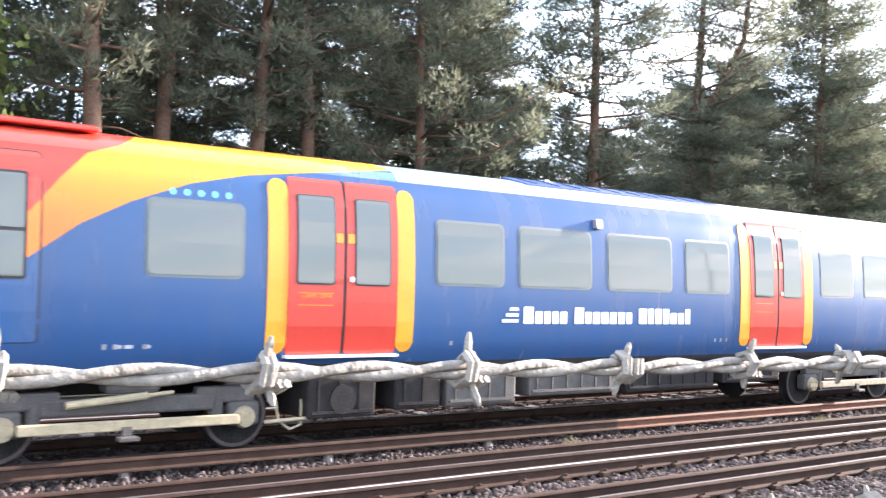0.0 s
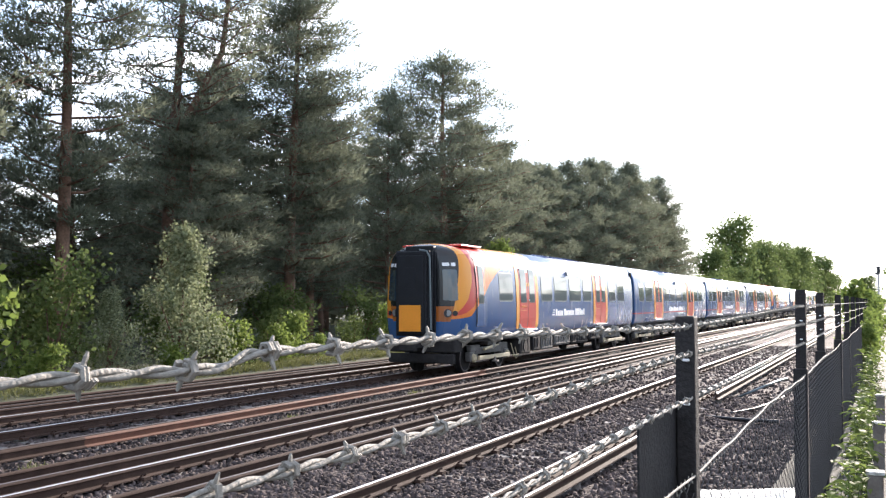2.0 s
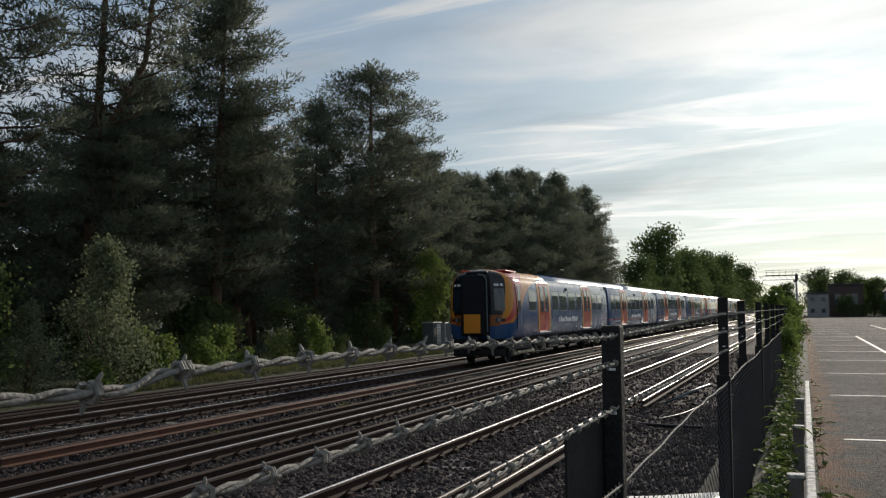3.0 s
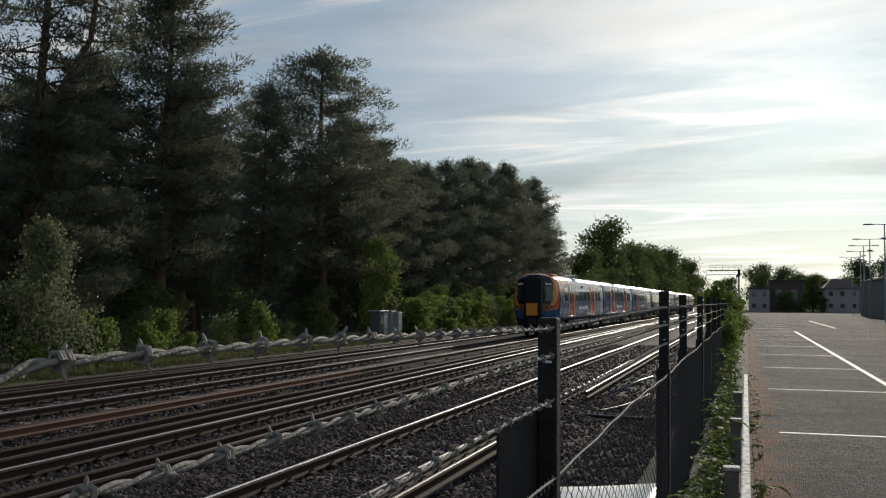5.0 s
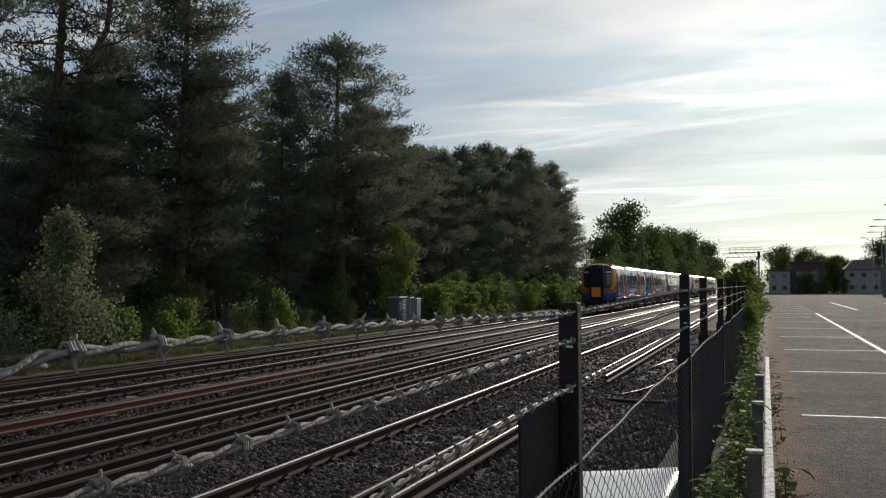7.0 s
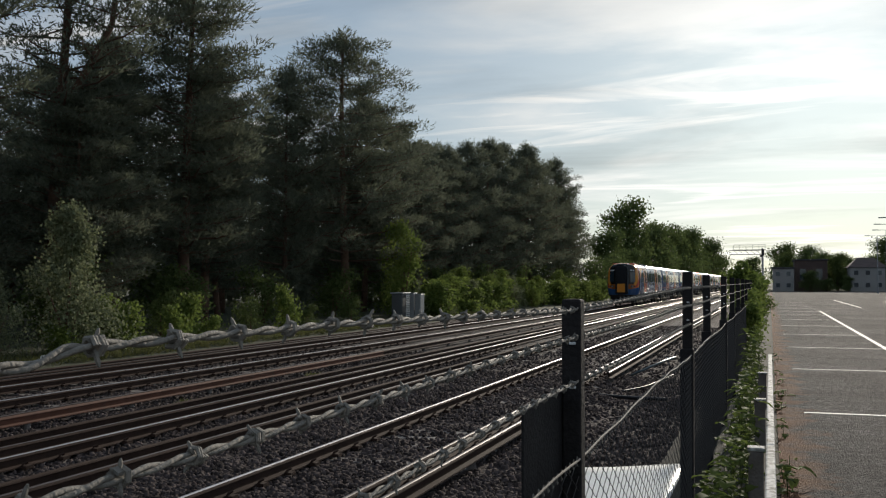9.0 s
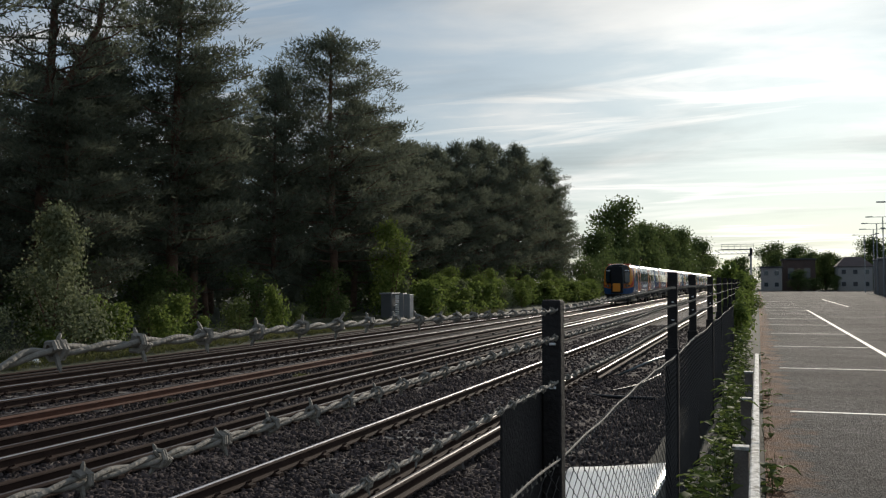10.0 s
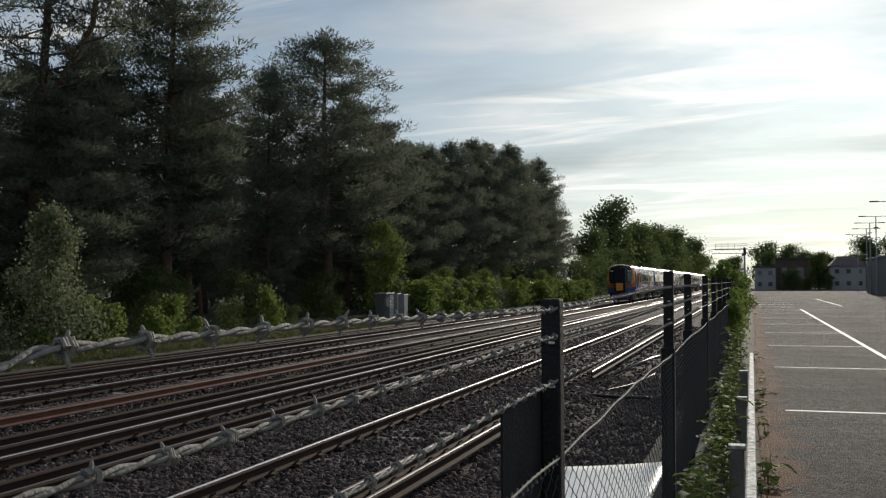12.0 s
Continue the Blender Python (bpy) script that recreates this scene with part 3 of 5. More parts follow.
def make_ballast():
    """Loose stones over the ballast near the camera: eight-cornered lumps, many thousands."""
    rng = np.random.RandomState(3)
    base = np.array([(-1, -1, -.8), (1, -1, -.8), (1, 1, -.8), (-1, 1, -.8), (-.7, -.7, .9), (.7, -.8, .7), (.8, .6, .9), (-.6, .8, .8)])
    quads = np.array([(4, 5, 6, 7), (0, 1, 5, 4), (1, 2, 6, 5), (2, 3, 7, 6), (3, 0, 4, 7)])
    spots = []
    for x0, x1, y0, y1, n in ((-6.9, -1.3, -2.5, 2.4, 4500), (-6.9, -1.3, 2.4, 11, 17000), (-6.9, -1.3, 11, 24, 9000), (-6.9, -1.3, 24, 52, 6000), (-11.2, -6.9, -2.5, 2.5, 2500), (-11.2, -6.9, 2.5, 16, 9500), (-11.2, -6.9, 16, 30, 4000), (-17.2, -11.2, -1, 30, 6500)):
        spots.append(np.column_stack([rng.uniform(x0, x1, n), rng.uniform(y0, y1, n)]))
    xy = np.vstack(spots)
    n = len(xy)
    size = rng.uniform(0.016, 0.034, n)
    ang = rng.uniform(0, 6.28, n)
    sh = base[None] * (1 + rng.uniform(-.3, .3, (n, 8, 3))) * size[:, None, None] * rng.uniform(.7, 1.3, (n, 1, 3))
    tilt = rng.uniform(-.6, .6, n)
    y2 = sh[:, :, 1] * np.cos(tilt)[:, None] - sh[:, :, 2] * np.sin(tilt)[:, None]
    z2 = sh[:, :, 1] * np.sin(tilt)[:, None] + sh[:, :, 2] * np.cos(tilt)[:, None]
    x2 = sh[:, :, 0] * np.cos(ang)[:, None] - y2 * np.sin(ang)[:, None]
    y3 = sh[:, :, 0] * np.sin(ang)[:, None] + y2 * np.cos(ang)[:, None]
    lump = np.array([0.025 * noise.noise((x * 1.3, y * 1.3, 0)) for x, y in xy])
    level = np.array([ground_height(x) for x in xy[:, 0]])
    v = np.stack([x2 + xy[:, 0:1], y3 + xy[:, 1:2], z2 + (level + 0.012 + lump)[:, None]], -1).reshape(-1, 3)
    f = (quads[None] + 8 * np.arange(n)[:, None, None]).reshape(-1, 4)
    data = bpy.data.meshes.new("ballast_stones")
    data.vertices.add(len(v)); data.vertices.foreach_set("co", v.ravel())
    data.loops.add(f.size); data.loops.foreach_set("vertex_index", f.ravel())
    data.polygons.add(len(f)); data.polygons.foreach_set("loop_start", np.arange(len(f)) * 4)
    data.update(calc_edges=True); data.validate()
    data.materials.append(M["loose_stone"])
    tagged(new("ballast_stones", data), "loose grey-brown broken stones of the track ballast", "ballast", kind="stuff")


def island_stone():
    m = surface("loose_stone", (0.067, 0.053, 0.050), 0.95, spec=0.12, vary=0.35, scale=20, fine=120, bump=0.3)
    nt = m.node_tree
    bs = nt.nodes["Principled BSDF"]
    src = bs.inputs["Base Color"].links[0].from_socket
    g = nt.nodes.new("ShaderNodeNewGeometry")
    r = nt.nodes.new("ShaderNodeMapRange"); r.inputs["To Min"].default_value, r.inputs["To Max"].default_value = 0.35, 1.75
    nt.links.new(g.outputs["Random Per Island"], r.inputs["Value"])
    x = nt.nodes.new("ShaderNodeMix"); x.data_type = "RGBA"; x.blend_type = "MULTIPLY"; x.inputs[0].default_value = 1
    nt.links.new(src, x.inputs[6]); nt.links.new(r.outputs[0], x.inputs[7]); nt.links.new(x.outputs[2], bs.inputs["Base Color"])
    return m


M["loose_stone"] = island_stone()
make_ballast()

# ---- the train: eight carriages in two units of four ----
TRAIN_X = -12.26
SIDE = [(1.28, 1.02), (1.345, 1.15), (1.385, 1.35), (1.40, 1.6), (1.40, 2.1), (1.385, 2.5), (1.36, 2.85), (1.325, 3.12), (1.27, 3.32), (1.18, 3.48)]
ROOF = [(1.18, 3.48), (1.06, 3.60), (0.86, 3.69), (0.5, 3.775), (0.2, 3.81), (0.0, 3.815)]
NOSE = [(0.0, 0.36, 0.17), (0.04, 0.50, 0.15), (0.09, 0.62, 0.12), (0.15, 0.72, 0.095), (0.22, 0.80, 0.07), (0.32, 0.875, 0.045), (0.47, 0.93, 0.02), (0.72, 0.975, 0.006), (1.05, 1.0, 0.0)]


def side_x(z):
    for (x0, z0), (x1, z1) in zip(SIDE, SIDE[1:]):
        if z0 <= z <= z1:
            return x0 + (x1 - x0) * (z - z0) / (z1 - z0)
    return SIDE[0][0] if z < SIDE[0][1] else SIDE[-1][0]


def nose_scale(y):
    if y <= NOSE[0][0]:
        return NOSE[0][1]
    for (y0, s0, _), (y1, s1, _) in zip(NOSE, NOSE[1:]):
        if y0 <= y <= y1:
            return s0 + (s1 - s0) * (y - y0) / (y1 - y0)
    return 1.0


def loft(name, points, stations, closed, material, parent, label, cap=True):
    """A skin of mirrored outline points along the carriage."""
    full = points + [(-x, z) for x, z in reversed(points) if x > 1e-6] if not closed else points + [(-x, z) for x, z in reversed(points)]
    n = len(full)
    verts, faces = [], []
    for y, s, drop in stations:
        for x, z in full:
            verts.append((x * s, y, z - drop * max(0.0, (z - 2.9) / 0.87)))
    for j in range(len(stations) - 1):
        for i in range(n if closed else n - 1):
            faces.append((j * n + i, j * n + (i + 1) % n, (j + 1) * n + (i + 1) % n, (j + 1) * n + i))
    if cap:
        faces.append(tuple(range(n)))
        faces.append(tuple((len(stations) - 1) * n + i for i in reversed(range(n))))
    ob = raw(name, verts, faces, material, parent, label)
    bm = BM(); bm.from_mesh(ob.data); bmesh.ops.recalc_face_normals(bm, faces=bm.faces)
    bm.to_mesh(ob.data); bm.free()
    for p in ob.data.polygons:
        p.use_smooth = len(p.vertices) == 4
    return ob


def patch(name, y0, y1, z0, z1, material, parent, off=0.006, r=0.06, side=1, label="", nose=False):
    """A panel that follows the carriage side, with rounded corners and an edge that turns in."""
    r = min(r, (y1 - y0) / 2.01, (z1 - z0) / 2.01)
    rows = []
    zs = [z0 + r * (1 - math.cos(k * math.pi / 8)) for k in range(5)]
    zs += [z0 + r + (z1 - z0 - 2 * r) * k / 7 for k in range(1, 7)] + [z1 - r * (1 - math.cos(k * math.pi / 8)) for k in range(4, -1, -1)]
    for z in zs:
        e = min(z - z0, z1 - z)
        inset = r - math.sqrt(max(r * r - (r - e) ** 2, 0)) if e < r else 0.0
        rows.append((z, y0 + inset, y1 - inset))
    cols = 5 if nose else 2
    verts, faces = [], []
    for depth in (off, -0.03):
        for z, ya, yb in rows:
            for k in range(cols):
                y = ya + (yb - ya) * k / (cols - 1)
                x = side_x(z) * nose_scale(y) if nose else side_x(z)
                verts.append((side * (x + depth), y - (depth * 0.8 if nose else 0), z))
    n = len(rows)
    h = n * cols
    for j in range(n - 1):
        for k in range(cols - 1):
            b = j * cols + k
            faces.append((b, b + 1, b + cols + 1, b + cols))
        for k in (0, cols - 1):
            b = j * cols + k
            faces.append((b, b + cols, b + cols + h, b + h))
    for j in (0, n - 1):
        for k in range(cols - 1):
            b = j * cols + k
            faces.append((b, b + 1, b + 1 + h, b + h))
    ob = raw(name, verts, faces, material, parent, label)
    bm = BM(); bm.from_mesh(ob.data); bmesh.ops.remove_doubles(bm, verts=bm.verts, dist=1e-5); bmesh.ops.recalc_face_normals(bm, faces=bm.faces)
    bm.to_mesh(ob.data); bm.free()
    return ob


def window(car, y0, y1, side, z0=2.13, z1=2.97):
    f = patch("window_frame", y0 - 0.035, y1 + 0.035, z0 - 0.035, z1 + 0.035, M["rim"], car, 0.004, 0.10, side, "thin grey-green window surround")
    patch("pane", y0, y1, z0, z1, M["glass"], f, 0.008, 0.08, side, "tinted glass pane")


def doors(car, mid, side, wide):
    """Plug doors: two red leaves between yellow end panels, a step below."""
    half = 0.80
    for s in (-1, 1):
        a, b = sorted((mid + s * half, mid + s * (half + 0.27)))
        patch("door_panel", a, b, 1.2, 3.36, M["yellow"], car, 0.016, 0.16, side, "yellow panel beside the doors")
        a, b = sorted((mid + s * 0.022, mid + s * (half - 0.006)))
        leaf = patch("door", a, b, 1.19, 3.40, M["red"], car, 0.022, 0.05, side, "red sliding door leaf")
        wa, wb = sorted((mid + s * 0.16, mid + s * 0.67))
        rim = patch("window_frame", wa - 0.02, wb + 0.02, 2.06, 3.19, M["black"], leaf, 0.025, 0.05, side)
        patch("pane", wa, wb, 2.08, 3.17, M["glass"], leaf, 0.029, 0.04, side, "tall tinted door window")
        c = mid + s * 0.085
        patch("sticker", c - 0.05, c + 0.05, 2.60, 2.72, M["amber"], leaf, 0.026, 0.01, side, "small yellow and white sticker")
    patch("door_seal", mid - 0.026, mid + 0.026, 1.2, 3.40, M["black"], car, 0.018, 0.01, side, "black rubber door seal")
    ob = part("door_button", rod(BM(), (side * 1.38, mid + 0.10, 2.14), (side * 1.435, mid + 0.10, 2.14), 0.04, 0.035, 12), M["white"], car, "round door-open button")
    part("step", box(BM(), side * 1.40, mid, 1.165, 0.14, 1.62, 0.035, 0.006), M["white"], car, "white-edged door step")
    if wide:
        words(car, "Quiet zone", mid - 0.62, 1.90, 0.095, side)
    for z in (1.95, 1.80):
        patch("trim_line", mid - 0.66, mid - 0.16, z, z + 0.01, M["amber"], car, 0.024, 0.004, side)


def words(car, text, y, z, size, side):
    cu = bpy.data.curves.new("lettering", "FONT")
    cu.body, cu.size, cu.extrude = text, size, 0.001
    tmp = bpy.data.objects.new("lettering", cu)
    scene.collection.objects.link(tmp)
    data = bpy.data.meshes.new_from_object(tmp.evaluated_get(bpy.context.evaluated_depsgraph_get()))
    bpy.data.objects.remove(tmp)
    data.materials.clear(); data.materials.append(M["amber"])
    ob = link("lettering", data, car, "small printed words on the door")
    ob.matrix_basis = Matrix.Translation((side * (side_x(z) + 0.026), y, z)) @ Matrix(((0, 0, 1, 0), (1, 0, 0, 0), (0, 1, 0, 0), (0, 0, 0, 1))) if side > 0 else \
        Matrix.Translation((-(side_x(z) + 0.026), y + 0.5, z)) @ Matrix(((0, 0, -1, 0), (-1, 0, 0, 0), (0, 1, 0, 0), (0, 0, 0, 1)))


def logo(car, side, y0=7.9, z0=1.58):
    """A white square mark and rows of plain bars where the operator's name stands."""
    h = 0.25
    for k in range(3):
        patch("mark", y0 + 0.07 * k, y0 + 0.30, z0 + 0.02 + 0.085 * k, z0 + 0.065 + 0.085 * k, M["white"], car, 0.005, 0.004, side, "white operator's mark")
    y = y0 + 0.40
    rng = random.Random(9)
    for count in (5, 7, 7):
        for k in range(count):
            tall = k == 0 or rng.random() < 0.25
            w = 0.19 if k == 0 else rng.choice((0.125, 0.14, 0.15))
            patch("name_bar", y, y + w, z0, z0 + (h if tall else h * 0.74), M["white"], car, 0.005, 0.015, side, "plain white bar of the operator's name")
            y += w + 0.034
        y += 0.12


def bogie(car, y, motor):
    bg = link("bogie", None, car, "grimy steel bogie")
    for s in (-1, 1):
        bm = BM()
        box(bm, s * 1.0, y, 0.62, 0.16, 2.0, 0.20, 0.03)
        for e in (-1, 1):
            box(bm, s * 1.0, y + e * 1.15, 0.70, 0.15, 0.75, 0.20, 0.03)
            box(bm, s * 1.0, y + e * 1.38, 0.46, 0.20, 0.42, 0.30, 0.05)
            rod(bm, (s * 1.0, y + e * 1.05, 0.35), (s * 1.0, y + e * 1.05, 0.66), 0.09, 0.09, 10)
        box(bm, s * 0.98, y, 0.86, 0.34, 0.62, 0.20, 0.05)
        rod(bm, (s * 0.98, y, 0.88), (s * 0.98, y, 1.02), 0.27, 0.24, 14)
        part("side_frame", bm, M["bogie"], bg)
        part("damper", rod(rod(BM(), (s * 1.18, y + 0.15, 0.74), (s * 1.18, y - 0.75, 0.66), 0.045, 0.045, 10), (s * 1.18, y + 0.45, 0.765), (s * 1.18, y + 0.15, 0.74), 0.025, 0.025, 8), M["beam"], bg, "pale cylindrical damper")
        part("shoe_beam", box(BM(), s * 1.22, y, 0.42, 0.08, 2.5, 0.12, 0.015), M["beam"], bg, "yellow-brown collector shoe beam")
        part("collector_shoe", box(box(BM(), s * 1.3, y - 0.1, 0.28, 0.16, 0.22, 0.05, 0.01), s * 1.27, y - 0.1, 0.35, 0.05, 0.1, 0.12), M["bogie"], bg)
        for e in (-1, 1):
            bm = BM()
            rod(bm, (s * 1.10, y + e * 1.38, 0.42), (s * 1.16, y + e * 1.38, 0.42), 0.14, 0.12, 12)
            for k in range(4):
                a = math.pi * (0.25 + 0.5 * k)
                rod(bm, (s * 1.15, y + e * 1.38 + 0.08 * math.cos(a), 0.42 + 0.08 * math.sin(a)), (s * 1.18, y + e * 1.38 + 0.08 * math.cos(a), 0.42 + 0.08 * math.sin(a)), 0.02, 0.02, 6)
            part("axle_box", bm, M["beam"], bg, "pale axle-box cover")
    sets = []
    for e in (-1, 1):
        bm = BM()
        rod(bm, (-1.0, 0, 0), (1.0, 0, 0), 0.08, 0.08, 10)
        for s in (-1, 1):
            rod(bm, (s * 0.70, 0, 0), (s * 0.83, 0, 0), 0.42, 0.42, 28)
            rod(bm, (s * 0.67, 0, 0), (s * 0.70, 0, 0), 0.445, 0.445, 28)
            rod(bm, (s * 0.83, 0, 0), (s * 0.85, 0, 0), 0.18, 0.15, 14)
        ws = part("wheelset", bm, M["under"], car, "pair of grimy steel wheels on an axle")
        ws.matrix_basis = pose(0, y + e * 1.38, 0.42)
        for s in (-1, 1):
            verts, faces = [], []
            for k in range(32):
                a = 2 * math.pi * k / 32
                for rr, xx in ((0.405, 0.833), (0.36, 0.836)):
                    verts.append((s * xx, rr * math.cos(a), rr * math.sin(a)))
            for k in range(32):
                n = (k + 1) % 32
                faces.append((2 * k, 2 * k + 1, 2 * n + 1, 2 * n))
            raw("wheel_rim", verts, faces, M["dull_steel"], ws, "brighter worn wheel rim")
        sets.append(ws)
    return sets


def underframe(car, y0, y1, seed):
    rng = random.Random(seed)
    part("solebar", box(box(BM(), 0, (y0 + y1) / 2, 0.98, 2.45, y1 - y0, 0.16, 0.02), 0, (y0 + y1) / 2, 1.03, 2.6, y1 - y0, 0.06), M["under"], car)
    for a, b, z in ((4.9, 5.9, 0.36), (6.2, 6.95, 0.42), (7.05, 8.3, 0.42), (8.55, 10.4, 0.50), (10.6, 12.75, 0.48), (13.0, 14.6, 0.55)):
        mat = M["bogie"] if rng.random() < 0.4 else M["under"]
        for s in (-1, 1):
            bm = BM()
            box(bm, s * 0.85, (a + b) / 2, (z + 0.9) / 2, 0.85, b - a, 0.9 - z, 0.03)
            for k in range(int((b - a) / 0.3)):
                box(bm, s * 1.28, a + 0.15 + 0.3 * k, (z + 0.9) / 2, 0.03, 0.03, 0.9 - z - 0.1)
            box(bm, s * 1.285, (a + b) / 2, z + 0.08, 0.025, b - a - 0.1, 0.04)
            part("equipment_case", bm, mat, car, "grime-covered underfloor equipment case")
    for s in (-1, 1):
        part("fan_grille", rod(BM(), (s * 1.27, 5.4, 0.6), (s * 1.30, 5.4, 0.6), 0.19, 0.19, 20), M["under"], car)
        verts, faces = [], []
        tube(verts, faces, [(s * 1.1, 0.9 + 3.6, 0.75), (s * 1.2, 4.55, 0.35), (s * 1.2, 4.7, 0.25), (s * 1.2, 4.85, 0.3), (s * 1.1, 4.9, 0.6)], [0.018] * 5, 6)
        tube(verts, faces, [(s * 1.22, 4.35, 0.36), (s * 1.22, 5.0, 0.38)], [0.025] * 2, 6)
        raw("brake_hose", verts, faces, M["beam"], car, "pale brake hose")


def make_car(cab):
    name = "driving_carriage" if cab else "carriage"
    car = thing(name, "blue train carriage with red doors and yellow-orange cab end" if cab else "blue train carriage with red doors between yellow panels", "train carriage", "carriages of the train")
    mat = M["livery_cab"] if cab else M["livery_mid"]
    stations = (NOSE if cab else [(0.0, 0.985, 0.03), (0.12, 1.0, 0.0)]) + [(5.0, 1, 0), (10.0, 1, 0), (15.0, 1, 0), (19.88, 1, 0), (20.0, 0.985, 0.03)]
    loft("body", SIDE + [(1.18, 3.481), (0.0, 3.485)], stations, False, mat, car, "painted body shell")
    front = [s for s in stations if s[0] <= 5.0] + [(6.2, 1, 0)]
    back = [(6.2, 1, 0)] + [s for s in stations if s[0] > 6.2]
    loft("roof", ROOF, front, False, mat if cab else M["roof"], car, "curved roof over the cab end" if cab else "")
    loft("roof", ROOF, back, False, M["roof"], car, "curved pale grey roof")
    bm = BM()
    for s in (-1, 1):
        tilt = Matrix.Rotation(radians(14 * s), 4, "Y")
        box(bm, s * 0.60, 11.0, 3.745, 0.62, 4.6, 0.06, 0.02, tilt)
        for k in range(10):
            box(bm, s * 0.60, 8.95 + 0.455 * k, 3.778, 0.56, 0.02, 0.02, 0, tilt)
    part("roof_fairing", bm, M["roof_blue"], car, "dark roof equipment fairing")
    if cab:
        for s in (-1, 1):
            bm = BM()
            box(bm, s * 0.72, 1.55, 3.745, 0.5, 1.5, 0.05, 0.015)
            for k in range(4):
                box(bm, s * (0.55 + 0.11 * k), 1.55, 3.78, 0.03, 1.4, 0.03)
            part("roof_vent", bm, M["roof_red"], car, "red ribbed roof vent")
    for side in (1, -1):
        wins = [(2.76, 3.90)] if cab else [(0.9, 1.9), (2.3, 3.75)]
        wins += [(6.75, 7.90), (8.22, 9.63), (10.02, 11.46), (11.84, 12.94), (15.68, 16.75), (17.15, 18.3)]
        for p, q in wins:
            window(car, p, q, side)
        doors(car, 5.30, side, cab)
        doors(car, 14.33, side, False)
        logo(car, side)
        patch("camera_pod", 9.72, 9.86, 3.05, 3.20, M["grey_paint"], car, 0.08, 0.02, side, "small grey camera housing")
        for y in (2.3, 2.42, 2.75, 7.0, 7.35, 12.6, 12.75, 12.9):
            patch("label_plate", y, y + 0.05, 1.28, 1.34, M["grey_paint"], car, 0.004, 0.005, side)
        for y in (2.43, 2.55, 2.75):
            patch("label_plate", y, y + 0.09, 1.29, 1.33, M["roof"], car, 0.004, 0.005, side)
        if cab:
            leaf = patch("cab_door_outline", 0.93, 1.63, 1.36, 3.40, M["black"], car, 0.003, 0.06, side, "dark gap round the cab door")
            patch("cab_door", 0.95, 1.61, 1.37, 3.385, mat, car, 0.006, 0.05, side, "cab door painted with the sweep")
            f = patch("window_frame", 1.08, 1.48, 2.03, 3.17, M["black"], car, 0.010, 0.03, side, "black cab door window frame")
            patch("pane", 1.11, 1.45, 2.57, 3.14, M["glass"], f, 0.014, 0.02, side)
            patch("pane", 1.11, 1.45, 2.06, 2.53, M["glass"], f, 0.014, 0.02, side)
            part("handrail", rod(rod(BM(), (side * 1.42, 0.90, 1.45), (side * 1.42, 0.90, 2.2), 0.016, 0.016, 8), (side * 1.37, 0.90, 2.2), (side * 1.33, 0.90, 3.1), 0.014, 0.014, 8), M["black"], car, "black cab handrail")
            for k in range(5):
                patch("spot", 3.0 + 0.17 * k, 3.085 + 0.17 * k, 3.045, 3.125, M["blue_spot"], car, 0.004, 0.04, side, "pale blue round spot")
            # the front: windscreen, lamps and number
            patch("windscreen", 0.045, 0.215, 2.12, 3.02, M["screen"], car, 0.008, 0.03, side, "dark blue-tinted windscreen", nose=True)
            patch("number_bar", 0.05, 0.115, 3.11, 3.21, M["white"], car, 0.008, 0.008, side, "plain white number bar", nose=True)
            patch("number_bar", 0.14, 0.205, 3.11, 3.21, M["white"], car, 0.008, 0.008, side, "plain white number bar", nose=True)
            for xx, rr, mm, nm in ((0.86, 0.095, "lamp", "headlight"), (1.05, 0.062, "black", "tail_lamp")):
                yy = 0.03
                while nose_scale(yy) * 1.40 < xx and yy < 1:
                    yy += 0.01
                rim = part(nm, rod(BM(), (side * xx, yy - 0.022, 1.76), (side * (xx - 0.05), yy + 0.06, 1.76), rr * 1.22, rr * 1.22, 20), M["black"], car, "round black-rimmed " + nm.replace("_", " "))
                part("lens", rod(BM(), (side * (xx + 0.004), yy - 0.030, 1.76), (side * xx, yy - 0.015, 1.76), rr * 0.8, rr, 20), M[mm], rim, "glass lamp lens")
    if cab:
        gw = part("gangway", box(BM(), 0, -0.28, 2.33, 0.90, 0.58, 2.34, 0.02), M["gangway"], car, "black ribbed corridor connection")
        for k in range(6):
            w = 0.47 if k % 2 else 0.53
            part("rib", box(BM(), 0, -0.04 - 0.10 * k, 2.33, 2 * w, 0.075, 2.42 - (0.06 if k % 2 else 0), 0.02), M["gangway"], gw)
        part("gangway_door", box(box(BM(), 0, -0.60, 2.3, 0.82, 0.05, 2.2, 0.03), 0, -0.625, 2.75, 0.34, 0.02, 0.6, 0.01), M["gangway"], car, "dark corridor end door")
        part("warning_panel", box(BM(), 0, -0.645, 1.62, 0.68, 0.03, 0.74, 0.012), M["amber"], car, "plain orange-yellow warning panel")
        verts, faces = [], []
        tube(verts, faces, [(0.57, -0.45, 1.3), (0.57, -0.5, 2.6), (0.56, -0.52, 3.35), (0.47, -0.54, 3.52), (0.25, -0.55, 3.56)], [0.028] * 5, 8)
        raw("corner_pipe", verts, faces, M["rim"], car, "grey pipe down the corridor's edge")
        bm = BM()
        box(bm, 0, 0.25, 3.62, 0.9, 0.6, 0.16, 0.04)
        part("top_cowl", bm, M["gangway"], car)
        bm = BM()
        box(bm, 0, 0.40, 0.82, 2.1, 0.6, 0.38, 0.05); box(bm, 0, 0.12, 0.46, 2.1, 0.12, 0.28, 0.04)
        part("bumper_skirt", bm, M["under"], car, "dark skirt below the cab")
